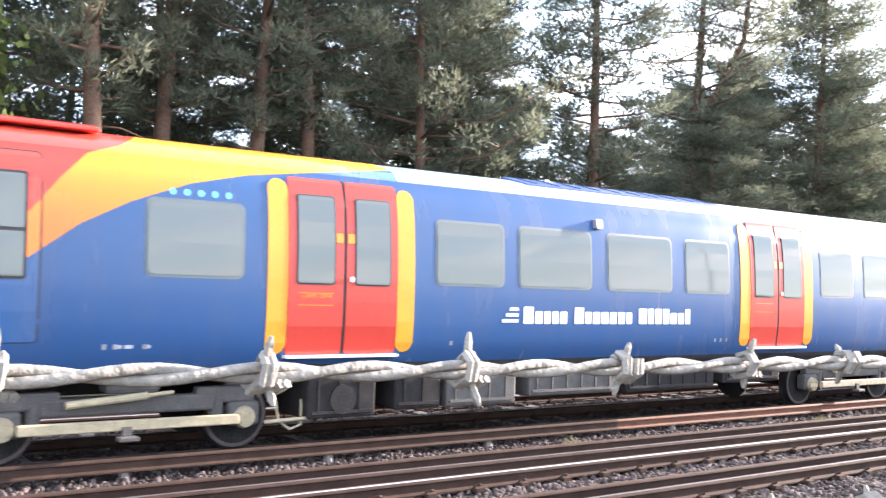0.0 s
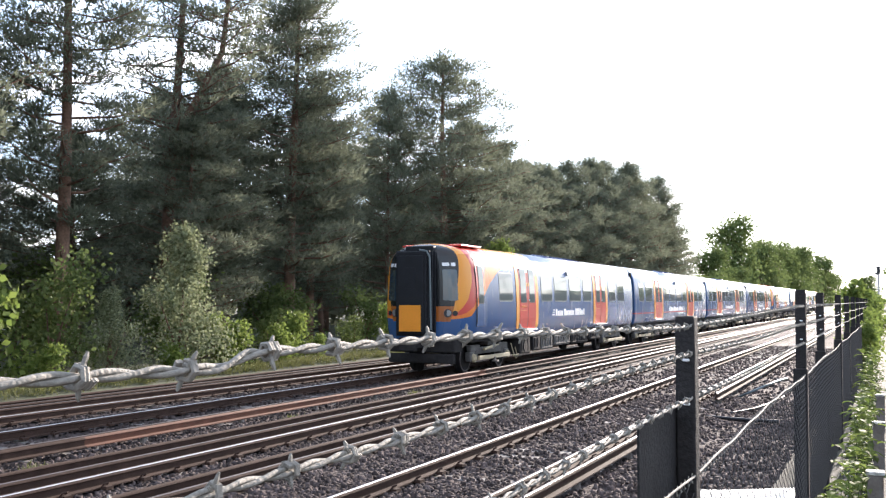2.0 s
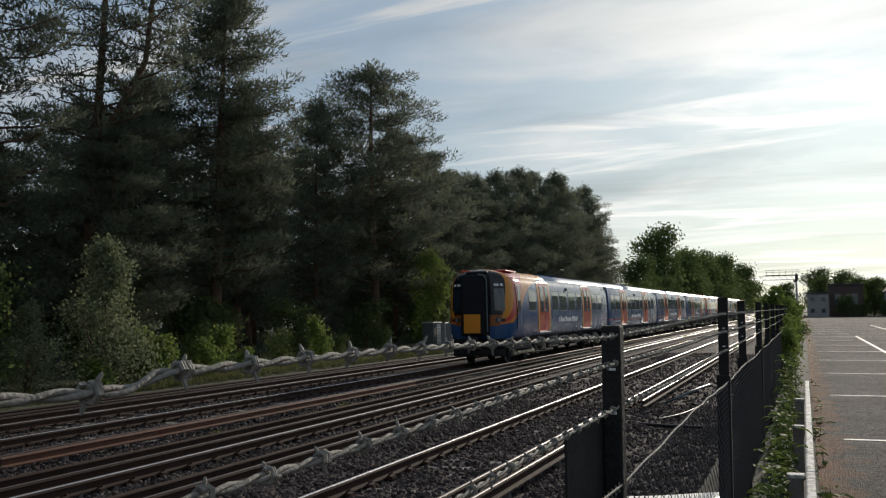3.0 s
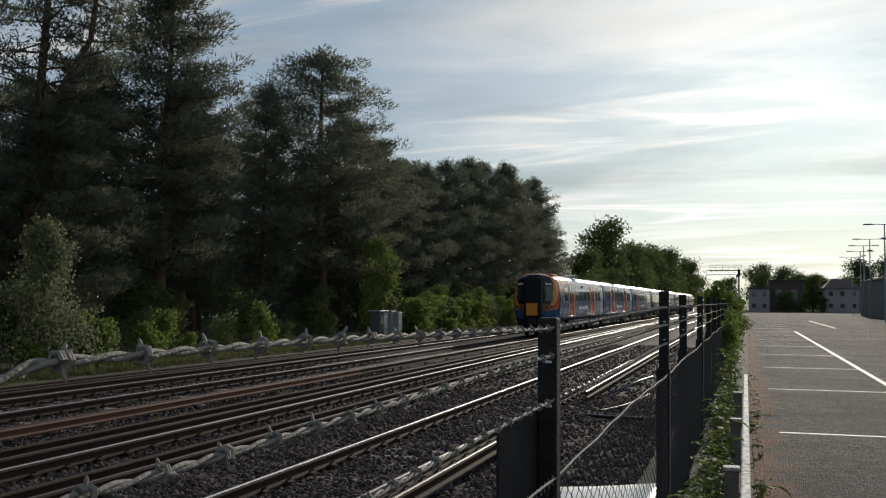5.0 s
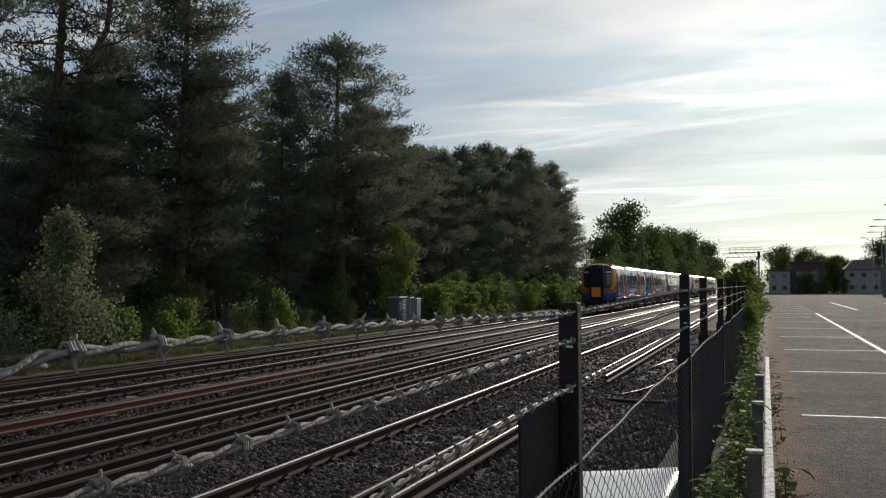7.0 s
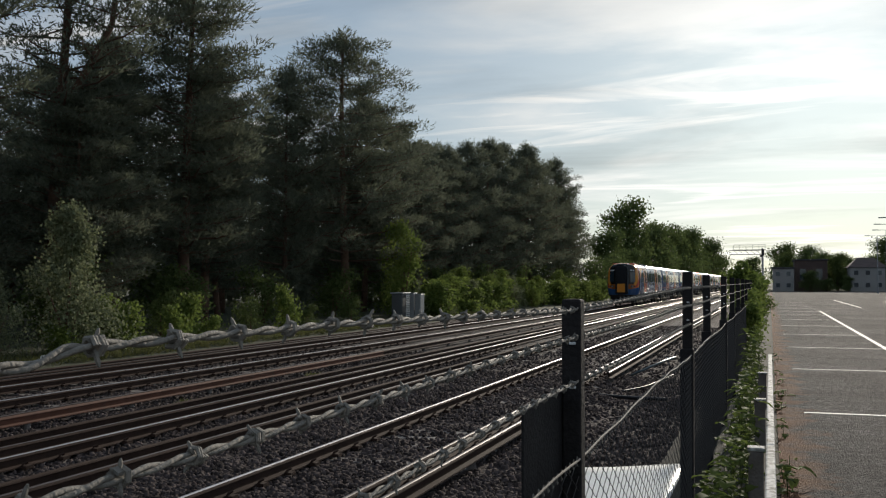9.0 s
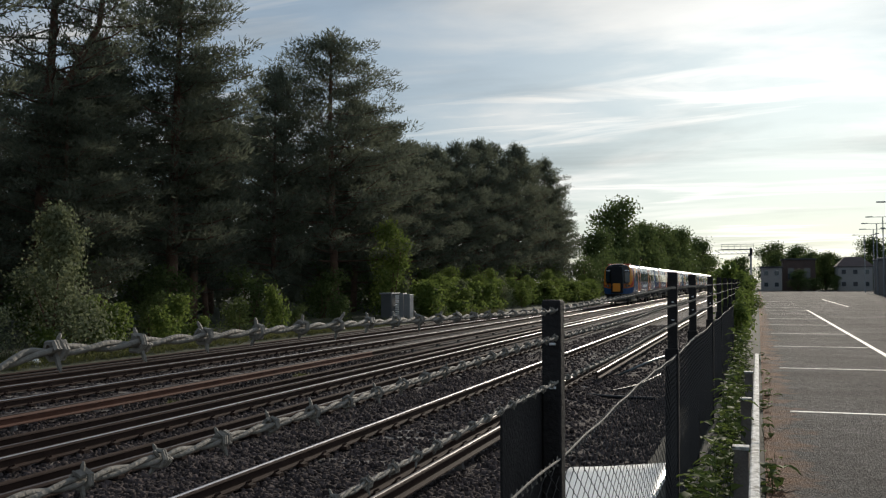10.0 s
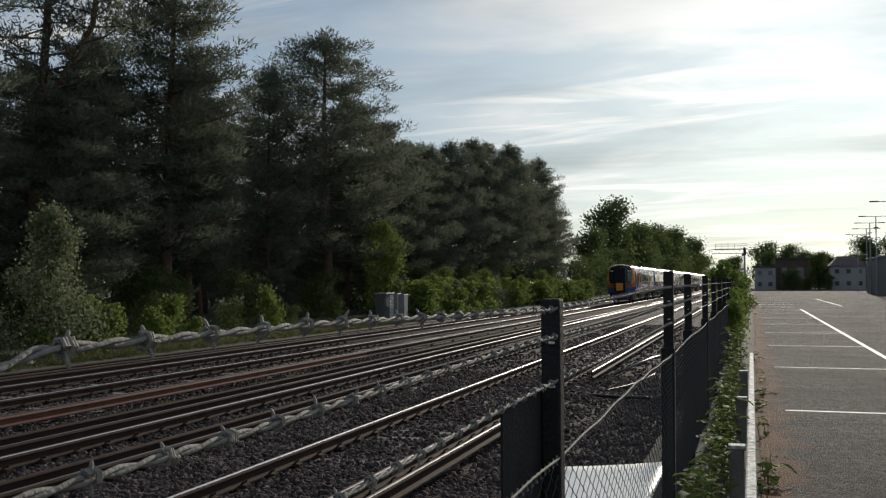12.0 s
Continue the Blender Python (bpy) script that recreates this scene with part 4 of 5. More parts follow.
        part("coupler", box(box(BM(), 0, -0.35, 0.88, 0.4, 0.9, 0.22, 0.04), 0, -0.75, 0.9, 0.5, 0.25, 0.4, 0.05), M["under"], car, "dark automatic coupler")
    else:
        part("gangway", box(BM(), 0, -0.1, 2.2, 1.3, 0.3, 2.3, 0.05), M["gangway"], car, "black corridor connection")
    part("gangway", box(BM(), 0, 20.1, 2.2, 1.3, 0.3, 2.3, 0.05), M["gangway"], car, "black corridor connection")
    part("end_panel", box(BM(), 0, 20.03, 2.25, 2.62, 0.05, 2.4, 0.02), M["gangway"], car, "dark carriage end")
    underframe(car, 0.6 if cab else 0.1, 19.9, 2 if cab else 3)
    sets = bogie(car, 2.75, cab) + bogie(car, 17.25, False)
    return car, sets


CAB_CAR, CAB_SETS = make_car(True)
MID_CAR, MID_SETS = make_car(False)
PITCH = 20.4
CARS = [CAB_CAR, MID_CAR]
for kind in ("mid", "cab", "cab", "mid", "mid", "cab"):
    CARS.append(copy_thing(MID_CAR if kind == "mid" else CAB_CAR, Matrix()))
FACING_BACK = (0, 1, 2, 4, 5, 6)     # the others run with their cab ahead
# where the last carriage's cab stands along the track, second by second
TRAIN = [(0.0, 0.54), (0.5, 6.75), (1.0, 13.08), (1.5, 19.15), (2.0, 25.0), (2.5, 30.8), (3.0, 36.6), (3.5, 42.2), (4.5, 52.7), (5.5, 62.2), (6.5, 70.4),
         (7.0, 74.0), (8.0, 80.2), (9.0, 85.2), (10.0, 89.2), (11.0, 92.6), (12.0, 95.4)]


def train_at(t):
    """Distance along the track, smooth between the known seconds."""
    ts, ds = [p[0] for p in TRAIN], [p[1] for p in TRAIN]
    return float(np.interp(t, ts, ds))


# ---- trees and bushes ----
def quick_mesh(name, v, f, material, smooth=False):
    v, f = np.asarray(v, float), np.asarray(f, int)
    data = bpy.data.meshes.new(name)
    k = f.shape[1]
    data.vertices.add(len(v)); data.vertices.foreach_set("co", v.ravel())
    data.loops.add(f.size); data.loops.foreach_set("vertex_index", f.ravel())
    data.polygons.add(len(f)); data.polygons.foreach_set("loop_start", np.arange(len(f)) * k)
    data.update(calc_edges=True)
    data.materials.append(material)
    return data


def blades(centres, out, count, length, width, rng, spread=0.9):
    """Tufts of narrow needle blades: for each centre, blades that point outwards round its direction."""
    n = len(centres)
    c = np.repeat(centres, count, 0)
    d = np.repeat(out, count, 0) + rng.normal(0, spread, (n * count, 3))
    d /= np.linalg.norm(d, axis=1)[:, None] + 1e-9
    s = np.cross(d, rng.normal(0, 1, (n * count, 3)))
    s /= np.linalg.norm(s, axis=1)[:, None] + 1e-9
    ln = length * rng.uniform(0.6, 1.3, (n * count, 1))
    wd = width * rng.uniform(0.7, 1.3, (n * count, 1))
    b = c + rng.normal(0, length * 0.28, c.shape)
    v = np.stack([b - s * wd, b + s * wd, b + d * ln], 1).reshape(-1, 3)
    f = np.arange(len(v)).reshape(-1, 3)
    return v, f


def leaves(centres, size, rng, droop=0.3):
    """Small pointed leaves, four corners each, at all angles."""
    n = len(centres)
    d = rng.normal(0, 1, (n, 3)); d[:, 2] -= droop
    d /= np.linalg.norm(d, axis=1)[:, None]
    s = np.cross(d, rng.normal(0, 1, (n, 3)))
    s /= np.linalg.norm(s, axis=1)[:, None]
    ln = size * rng.uniform(0.7, 1.4, (n, 1))
    v = np.stack([centres, centres + d * ln * 0.5 + s * ln * 0.33, centres + d * ln, centres + d * ln * 0.5 - s * ln * 0.33], 1).reshape(-1, 3)
    return v, np.arange(len(v)).reshape(-1, 4)


def pine(seed, height, clear, outline, limbs, pads, blades_each, fork=False, size=1.0, label="tall Scots pine with a bare trunk and dark needle clumps"):
    """A pine: tapering trunk, dead stubs, uneven limbs that end in flat pads of upturned needles.
    The outline gives the crown's reach at shares of its height."""
    rng = np.random.RandomState(seed)
    r = random.Random(seed)
    tree = thing("pine_tree", label, "pine tree", "lineside pines")
    verts, faces = [], []
    spots, ways = [], []
    stems = [(0.0, 0.0, 0.0, height)]
    if fork:
        stems.append((1.5, 0.9, height * 0.40, height * 0.95))
    shares, reaches = [p[0] for p in outline], [p[1] for p in outline]
    for sx, sy, z0, z1 in stems:
        n = 12
        px, py = r.uniform(-.4, .4), r.uniform(-.4, .4)
        path, rad = [], []
        for i in range(n):
            t = i / (n - 1)
            z = z0 + (z1 - z0) * t
            path.append(Vector((sx * min(1, t * 2.2) + px * t + 0.2 * math.sin(2.6 * t + seed), sy * min(1, t * 2.2) + py * t + 0.2 * math.cos(3.1 * t + seed), z - (0.2 if z0 == 0 and i == 0 else 0))))
            rad.append((0.25 if z0 == 0 else 0.14) * (1 - 0.85 * t) * height / 17 + 0.02)
        tube(verts, faces, path, rad, 8)

        def stem_at(z):
            t = min(max((z - z0) / (z1 - z0), 0), 0.9999) * (n - 1)
            return path[int(t)].lerp(path[min(int(t) + 1, n - 1)], t - int(t))

        if z0 == 0:
            for k in range(7):                       # dead stubs below the crown
                z = r.uniform(0.12, 0.9) * clear + 0.5
                p, a = stem_at(z), r.uniform(0, 6.283)
                q = p + Vector((math.cos(a), math.sin(a), r.uniform(-0.2, 0.3))) * r.uniform(0.5, 1.7)
                m = p.lerp(q, 0.5) + Vector((0, 0, r.uniform(-0.15, 0.15)))
                tube(verts, faces, [p, m, q], [0.035, 0.022, 0.008], 4)
        low = max(z0 + 1.0, clear)
        share = int(limbs * (z1 - low) / (height - clear))
        for k in range(share):
            z = low + (z1 - low) * ((k + r.random()) / share) ** 0.82
            u = (z - clear) / (height - clear)
            wide = float(np.interp(u, shares, reaches)) * (r.uniform(0.72, 1.04) if k % 3 else r.uniform(0.3, 0.7)) * (0.8 if sx else 1.0)
            a = k * 2.39996 + r.uniform(-0.5, 0.5)
            drop = wide * (0.20 - 0.10 * u)
            p = stem_at(z - drop if z - drop > z0 + 0.4 else z)
            d = Vector((math.cos(a), math.sin(a), 0))
            end = Vector((p.x, p.y, z)) + d * wide + Vector((0, 0, 0.10 * wide * r.uniform(-1, 1)))
            mid = p.lerp(end, 0.55) + Vector((0, 0, -0.06 * wide))
            tube(verts, faces, [p, mid, end], [0.055 * (1.15 - u), 0.036 * (1.15 - u) + 0.006, 0.010], 5)
            side = Vector((-d.y, d.x, 0))
            many = max(2, int(pads * (0.45 + 0.4 * wide / max(reaches)) * r.uniform(0.8, 1.2)))
            for w in range(many):
                s = 0.30 + 0.75 * (w + 0.6) / many
                o = p.lerp(mid, s / 0.55) if s < 0.55 else mid.lerp(end, (s - 0.55) / 0.45)
                e = o + side * r.uniform(-0.34, 0.34) * wide * (1.15 - 0.5 * s) + Vector((0, 0, r.uniform(-0.1, 0.28)))
                tube(verts, faces, [o - d * 0.15, e], [0.014, 0.006], 3)
                pr = r.uniform(0.34, 0.62) * size
                ball = rng.normal(0, 1, (blades_each, 3))
                ball /= np.linalg.norm(ball, axis=1)[:, None]
                ball *= rng.uniform(0.1, 1, (blades_each, 1)) ** 0.45
                spots.append(ball * (pr, pr, pr * 0.48) + np.array(e))
                out = ball * (0.9, 0.9, 0.5) + np.array(d) * 0.25
                out[:, 2] += 0.55
                ways.append(out)
        top = path[-1]
        for k in range(5):                           # the upturned leader shoots
            ball = rng.normal(0, 0.16, (blades_each, 3)) * (1, 1, 1.6)
            spots.append(ball + np.array(top) + (r.uniform(-.4, .4), r.uniform(-.4, .4), r.uniform(-0.5, 0.25)))
            ways.append(np.tile((0, 0, 1.0), (blades_each, 1)))
    bark = bpy.data.meshes.new("trunk")
    bark.from_pydata([tuple(v) for v in verts], [], faces)
    bark.polygons.foreach_set("use_smooth", [True] * len(bark.polygons))
    bark.materials.append(M["bark"])
    link("trunk", bark, tree, "red-brown flaking pine trunk and limbs")
    v, f = blades(np.vstack(spots), np.vstack(ways), 1, 0.25, 0.030, rng, 0.40)
    link("crown", quick_mesh("crown", v, f, M["needles"]), tree, "dark green needle clumps")
    return tree


def broadleaf(seed, height, width, count, leaf, material, name="bush", label="", category="bush", group="lineside bushes", lumps=14, low=0.05, stems=6, cone=0.0):
    """A bush or round-headed tree: stems and an uneven cloud of leaves in lumps."""
    rng = np.random.RandomState(seed)
    tree = thing(name, label, category, group)
    verts, faces = [], []
    cen = []
    for k in range(lumps):
        h = low + (1 - low) * (k + 0.6) / lumps
        w = width * 0.5 * math.sin(min(1.0, 0.25 + h) * math.pi * 0.80) ** 0.7
        w *= 1 + cone * (0.35 - h)
        a = rng.uniform(0, 6.28)
        rr = w * rng.uniform(0.1, 0.75)
        cen.append((rr * math.cos(a), rr * math.sin(a), height * h * rng.uniform(0.9, 1.02), w * rng.uniform(0.35, 0.6) + 0.05 * height))
    for k in range(stems):
        cx, cy, cz, cr = cen[(k * 5 + 3) % lumps]
        tube(verts, faces, [(rng.uniform(-.1, .1) * width * .5, rng.uniform(-.1, .1) * width * .5, -0.15), (cx * 0.35, cy * 0.35, cz * 0.45), (cx, cy, cz)],
             [0.012 * height + 0.01, 0.008 * height + 0.006, 0.006], 5)
    link("trunk", quick_tri(verts, faces, M["bark"]), tree, "thin brown stems")
    pts = []
    per = count // lumps
    for cx, cy, cz, cr in cen:
        p = rng.normal(0, 1, (per, 3))
        p /= np.linalg.norm(p, axis=1)[:, None]
        p *= (rng.uniform(0.15, 1, (per, 1)) ** 0.5) * cr * rng.choice([0.7, 1.0, 1.0, 1.25], (per, 1))
        p = p * (1, 1, 0.85) + (cx, cy, cz)
        pts.append(p)
    pts = np.vstack(pts)
    pts = pts[pts[:, 2] > 0.03]
    v, f = leaves(pts, leaf, rng)
    link("crown", quick_mesh("crown", v, f, M[material]), tree, "clumps of small leaves")
    return tree


def quick_tri(verts, faces, material):
    data = bpy.data.meshes.new("stems")
    data.from_pydata([tuple(v) for v in verts], [], faces)
    data.polygons.foreach_set("use_smooth", [True] * len(data.polygons))
    data.materials.append(material)
    return data


def plant(tree, x, y, turn=0.0, s=1.0, sz=None, lift=0.0):
    tree.matrix_basis = pose(x, y, ground_height(x) + lift, 0, 0, turn) @ Matrix.Diagonal((s, s, sz or s, 1))


def again(tree, x, y, turn=0.0, s=1.0, sz=None, label=""):
    ob = copy_thing(tree, Matrix())
    plant(ob, x, y, turn, s, sz)
    if label:
        ob["label"] = label
    return ob


P_DENSE = pine(11, 16.4, 3.2, ((0, 1.8), (0.12, 3.3), (0.45, 3.4), (0.7, 3.0), (0.88, 2.0), (1, 0.5)), 120, 6, 84, size=1.25, label="tall dense pine with dark needles down its trunk")
P_SPARSE = pine(23, 17.5, 7.0, ((0, 2.2), (0.3, 3.2), (0.7, 3.0), (1, 0.8)), 60, 5, 38, fork=True, size=0.9, label="tall forked pine with a thin see-through crown")
P_MID = pine(37, 16.5, 4.6, ((0, 2.2), (0.25, 3.3), (0.6, 3.0), (0.85, 2.2), (1, 0.6)), 70, 7, 70)
P_BROAD = pine(41, 16.4, 3.4, ((0, 3.6), (0.2, 5.6), (0.5, 5.5), (0.7, 4.5), (0.88, 3.2), (1, 1.8)), 112, 7, 84, size=1.3, label="broad-crowned dark pine with layered branches")
P_BARE = pine(59, 17.5, 6.0, ((0, 1.6), (0.3, 2.9), (0.7, 2.7), (1, 0.8)), 60, 6, 62, label="tall pine with a long bare red-brown trunk")
P_ROUND = pine(67, 13.0, 2.0, ((0, 2.6), (0.2, 3.6), (0.55, 3.6), (0.8, 2.7), (0.95, 1.4), (1, 0.5)), 100, 6, 78, size=1.2, label="dense round-topped dark pine in a close row")
plant(P_DENSE, -24.0, 36.3, 40, 1.1, 1.0)
plant(P_SPARSE, -24.3, 28.2, 0)
plant(P_MID, -24.2, 23.0, 10)
plant(P_BROAD, -24.2, 53.0, 70, 1.12, 1.0)
plant(P_BARE, -23.2, 6.0, 120)
plant(P_ROUND, -25.0, 47.4, 10, 0.80, 1.03)
for kind, x, y, turn, s, sz in (
        # the front row, from behind the train's tail onwards
        ("bare", -24, -3, 15, 1.0, 1.0), ("mid", -25, 1.5, 200, 1.0, 1.0), ("bare", -24.5, 8.0, 250, 1.0, 1.02), ("bare", -24, 10.6, 330, 0.95, 1.0), ("bare", -24.6, 12.4, 100, 0.9, 1.0),
        ("broad", -25, 16.4, 130, 0.85, 0.98), ("mid", -27.5, 19.5, 60, 0.85, 0.8), ("dense", -24.6, 31.2, 120, 0.95, 0.60), ("round", -23.2, 28.6, 50, 0.72, 0.66), ("round", -26.5, 26.0, 150, 0.8, 0.6), ("dense", -26.0, 33.8, 200, 0.85, 0.72), ("dense", -25.5, 40.2, 20, 0.9, 0.74), ("round", -27.0, 43.4, 110, 0.8, 0.76),
        ("round", -25.0, 57.4, 210, 1.0, 1.03), ("round", -24.5, 63.0, 160, 0.95, 0.97), ("broad", -25.0, 68.0, 80, 0.85, 0.74), ("round", -24.0, 72.0, 10, 0.9, 0.95),
        ("round", -24.5, 78.0, 300, 1.05, 1.03), ("round", -24.0, 85.0, 30, 1.1, 1.12), ("round", -24.5, 91.0, 140, 1.1, 1.15), ("round", -24.0, 96.5, 240, 1.1, 1.20), ("round", -24.5, 103, 60, 1.15, 1.18), ("dense", -24.0, 113, 190, 1.1, 0.98),
        ("round", -25, 121.0, 100, 1.1, 1.05), ("round", -26, 130, 10, 1.1, 0.92),
        # deeper in the wood
        ("mid", -26.5, 4.2, 80, 0.95, 0.95), ("round", -29, 6.8, 10, 1.0, 0.95), ("mid", -27.5, 9.2, 300, 0.9, 0.9), ("round", -30, 11.5, 200, 1.0, 0.8), ("round", -30, 18.6, 90, 1.0, 1.05), ("mid", -28.6, 14.6, 40, 0.9, 0.95), ("mid", -29.5, 22.0, 260, 0.95, 0.85),
        ("bare", -30, 3, 60, 1, 1), ("bare", -31, 14, 260, 1, 0.95), ("mid", -33, 21, 20, 0.9, 0.7), ("dense", -32, 26, 120, 0.9, 0.62), ("dense", -31, 36, 120, 1.0, 0.7), ("round", -31, 50, 170, 1.0, 0.95),
        ("broad", -32, 58, 280, 0.9, 0.75), ("round", -31, 66, 50, 1, 0.85), ("round", -31, 75, 150, 1.1, 0.95), ("round", -31, 86, 250, 1.1, 1.1), ("round", -32, 99, 330, 1.1, 1.15), ("round", -32, 115, 110, 1.1, 1.1),
        ("mid", -39, 28, 150, 1, 0.6), ("round", -40, 43, 240, 1.0, 0.75), ("broad", -40, 64, 330, 1, 0.7), ("round", -40, 82, 80, 1.2, 0.95)):
    again({"bare": P_BARE, "mid": P_MID, "sparse": P_SPARSE, "broad": P_BROAD, "dense": P_DENSE, "round": P_ROUND}[kind], x, y, turn, s, sz)

def make_deep_wood():
    """The dark depth of the wood behind the pines: uneven masses of foliage, with gaps."""
    rng = np.random.RandomState(77)
    c = []
    for k in range(350):
        y = rng.uniform(22, 150) if k < 210 else rng.uniform(-30, 24)
        x = -rng.uniform(33, 52)
        h = rng.uniform(0.5, 5.2) if k < 210 else rng.uniform(0.3, 7.0)
        r = rng.uniform(1.2, 2.6)
        p = rng.normal(0, 1, (170, 3)); p /= np.linalg.norm(p, axis=1)[:, None]
        c.append(p * r * rng.uniform(0.3, 1, (170, 1)) ** 0.5 * (1, 1, 0.8) + (x, y, max(h, r * 0.7)))
    c = np.vstack(c)
    v, f = leaves(c[c[:, 2] > 0.3], 0.55, rng)
    tagged(new("deep_wood", quick_mesh("deep_wood", v, f, M["needles"])), "dark mass of undergrowth and young trees deep in the wood", "undergrowth", kind="stuff")


make_deep_wood()

# round-headed trees further down the line
OAK = broadleaf(71, 13.0, 11.0, 8000, 0.42, "leaf_dark", "broadleaf_tree", "round-headed green tree beside the railway", "tree", "far broadleaf trees", 22, 0.15, 8)
plant(OAK, -25.5, 182, 0, 1.15, 1.28)
for x, y, turn, s, sz in ((-24, 150, 60, 0.75, 0.75), (-22.5, 165, 20, 0.6, 0.55), (-23, 205, 100, 1.0, 1.05), (-24, 230, 190, 1.1, 1.15), (-24, 262, 280, 1.2, 1.25), (-24, 300, 30, 1.3, 1.35), (-26, 350, 130, 1.5, 1.45), (-22, 400, 130, 1.5, 1.45),
                          (-22, 460, 250, 1.3, 1.1), (-10, 560, 10, 1.6, 1.2), (10, 520, 100, 1.5, 0.9), (-22.8, 2.4, 70, 0.48, 0.56), (24, 420, 170, 1.3, 0.9), (36, 400, 20, 1.3, 0.85), (52, 330, 220, 1.2, 0.95), (38, 230, 300, 0.9, 0.75), (30, 215, 60, 0.7, 0.6), (46, 240, 150, 1.0, 0.85), (60, 260, 70, 1.1, 0.9)):
    again(OAK, x, y, turn, s, sz)

# bushes along the far verge
GREY_BUSH = broadleaf(81, 4.4, 3.3, 9000, 0.10, "leaf_grey", "bush", "tall grey-green bush with small leaves on the verge", lumps=26, low=0.02, cone=1.0)
plant(GREY_BUSH, -19.6, 23.4, 0)
LOW_BUSH = broadleaf(83, 1.35, 1.9, 1700, 0.11, "leaf_light", "bush", "low bright green bush on the verge", lumps=10)
plant(LOW_BUSH, -19.2, 25.6, 0)
YOUNG = broadleaf(85, 5.3, 3.2, 6500, 0.135, "leaf_light", "young_tree", "slender bright green young tree beside the cabinet", "tree", "lineside bushes", 16, 0.10)
plant(YOUNG, -20.6, 53.6, 0)
SHRUB = broadleaf(87, 3.0, 3.4, 2600, 0.14, "leaf_dark", "bush", "dark green shrub under the pines", lumps=14)
plant(SHRUB, -20.8, 19.5, 30)
for kind, x, y, turn, s, sz in (
        ("grey", -19.9, 20.8, 120, 0.6, 0.55), ("low", -19.3, 13.0, 50, 1.5, 1.5), ("low", -19.8, 16.2, 150, 1.9, 2.0), ("low", -19.0, 17.8, 90, 0.8, 0.7), ("low", -19.6, 11.0, 20, 1.2, 1.6), ("grey", -20.5, 8.4, 0, 0.7, 0.6), ("low", -20.0, 5.5, 80, 1.4, 1.8), ("low", -20.0, 2.0, 10, 1.4, 2.0),
        ("low", -19.0, 22.4, 200, 0.7, 0.6), ("low", -19.3, 24.7, 300, 0.9, 1.15), ("low", -19.1, 28.0, 200, 0.75, 0.9), ("low", -19.6, 29.6, 20, 0.95, 1.15), ("low", -19.2, 30.6, 70, 0.6, 0.6), ("shrub", -20.3, 35.2, 110, 0.5, 0.42), ("low", -19.6, 36.9, 210, 0.75, 1.35), ("shrub", -21.5, 30.8, 0, 0.6, 0.5), ("shrub", -20.6, 46, 100, 0.45, 0.42), ("shrub", -20.4, 40.5, 40, 0.4, 0.3),
        ("shrub", -22.5, 26.5, 60, 1, 0.9), ("shrub", -22.8, 34.5, 160, 1, 0.8), ("shrub", -23, 41, 250, 1.1, 0.8), ("shrub", -23, 49, 30, 1.1, 0.8), ("shrub", -22.5, 58, 130, 1.1, 0.9), ("shrub", -22.5, 66, 230, 1.2, 1.0), ("shrub", -22.5, 75, 320, 1.3, 1.0),
        ("shrub", -22.5, 86, 20, 1.4, 1.1), ("shrub", -22.5, 98, 120, 1.5, 1.2), ("shrub", -22.5, 112, 200, 1.6, 1.3), ("shrub", -22, 128, 280, 1.8, 1.6), ("shrub", -21.5, 140, 280, 1.8, 1.8), ("shrub", -23, 14, 210, 1.2, 1.0), ("shrub", -23, 7, 310, 1.2, 1.0),
        ("shrub", -27, 24, 10, 1.5, 1.1), ("shrub", -28, 33, 80, 1.5, 1.1), ("shrub", -28, 40, 190, 1.5, 1.0), ("shrub", -28, 63, 190, 1.7, 1.2), ("shrub", -28, 72, 90, 1.7, 1.2), ("shrub", -28, 84, 90, 1.8, 1.4), ("shrub", -28, 95, 20, 1.8, 1.5), ("shrub", -28, 17, 20, 1.5, 1.2), ("shrub", -28, 10, 120, 1.5, 1.2)):
    again({"grey": GREY_BUSH, "low": LOW_BUSH, "shrub": SHRUB}[kind], x, y, turn, s, sz)


def make_hedge():
    """Young growth beyond the cabinet: uneven bushes of different kinds, run together."""
    r = random.Random(64)
    y = 54.5
    while y < 125:
        kind = r.choice((LOW_BUSH, LOW_BUSH, LOW_BUSH, GREY_BUSH, YOUNG))
        tall = {LOW_BUSH: r.uniform(1.1, 1.7), YOUNG: r.uniform(0.40, 0.58), GREY_BUSH: r.uniform(0.35, 0.6)}[kind]
        again(kind, -19.2 - r.uniform(-0.3, 1.6), y, r.uniform(0, 360), tall * r.uniform(1.0, 1.5), tall)
        y += r.uniform(0.6, 1.5) * (1 + (y - 55) / 60)


make_hedge()


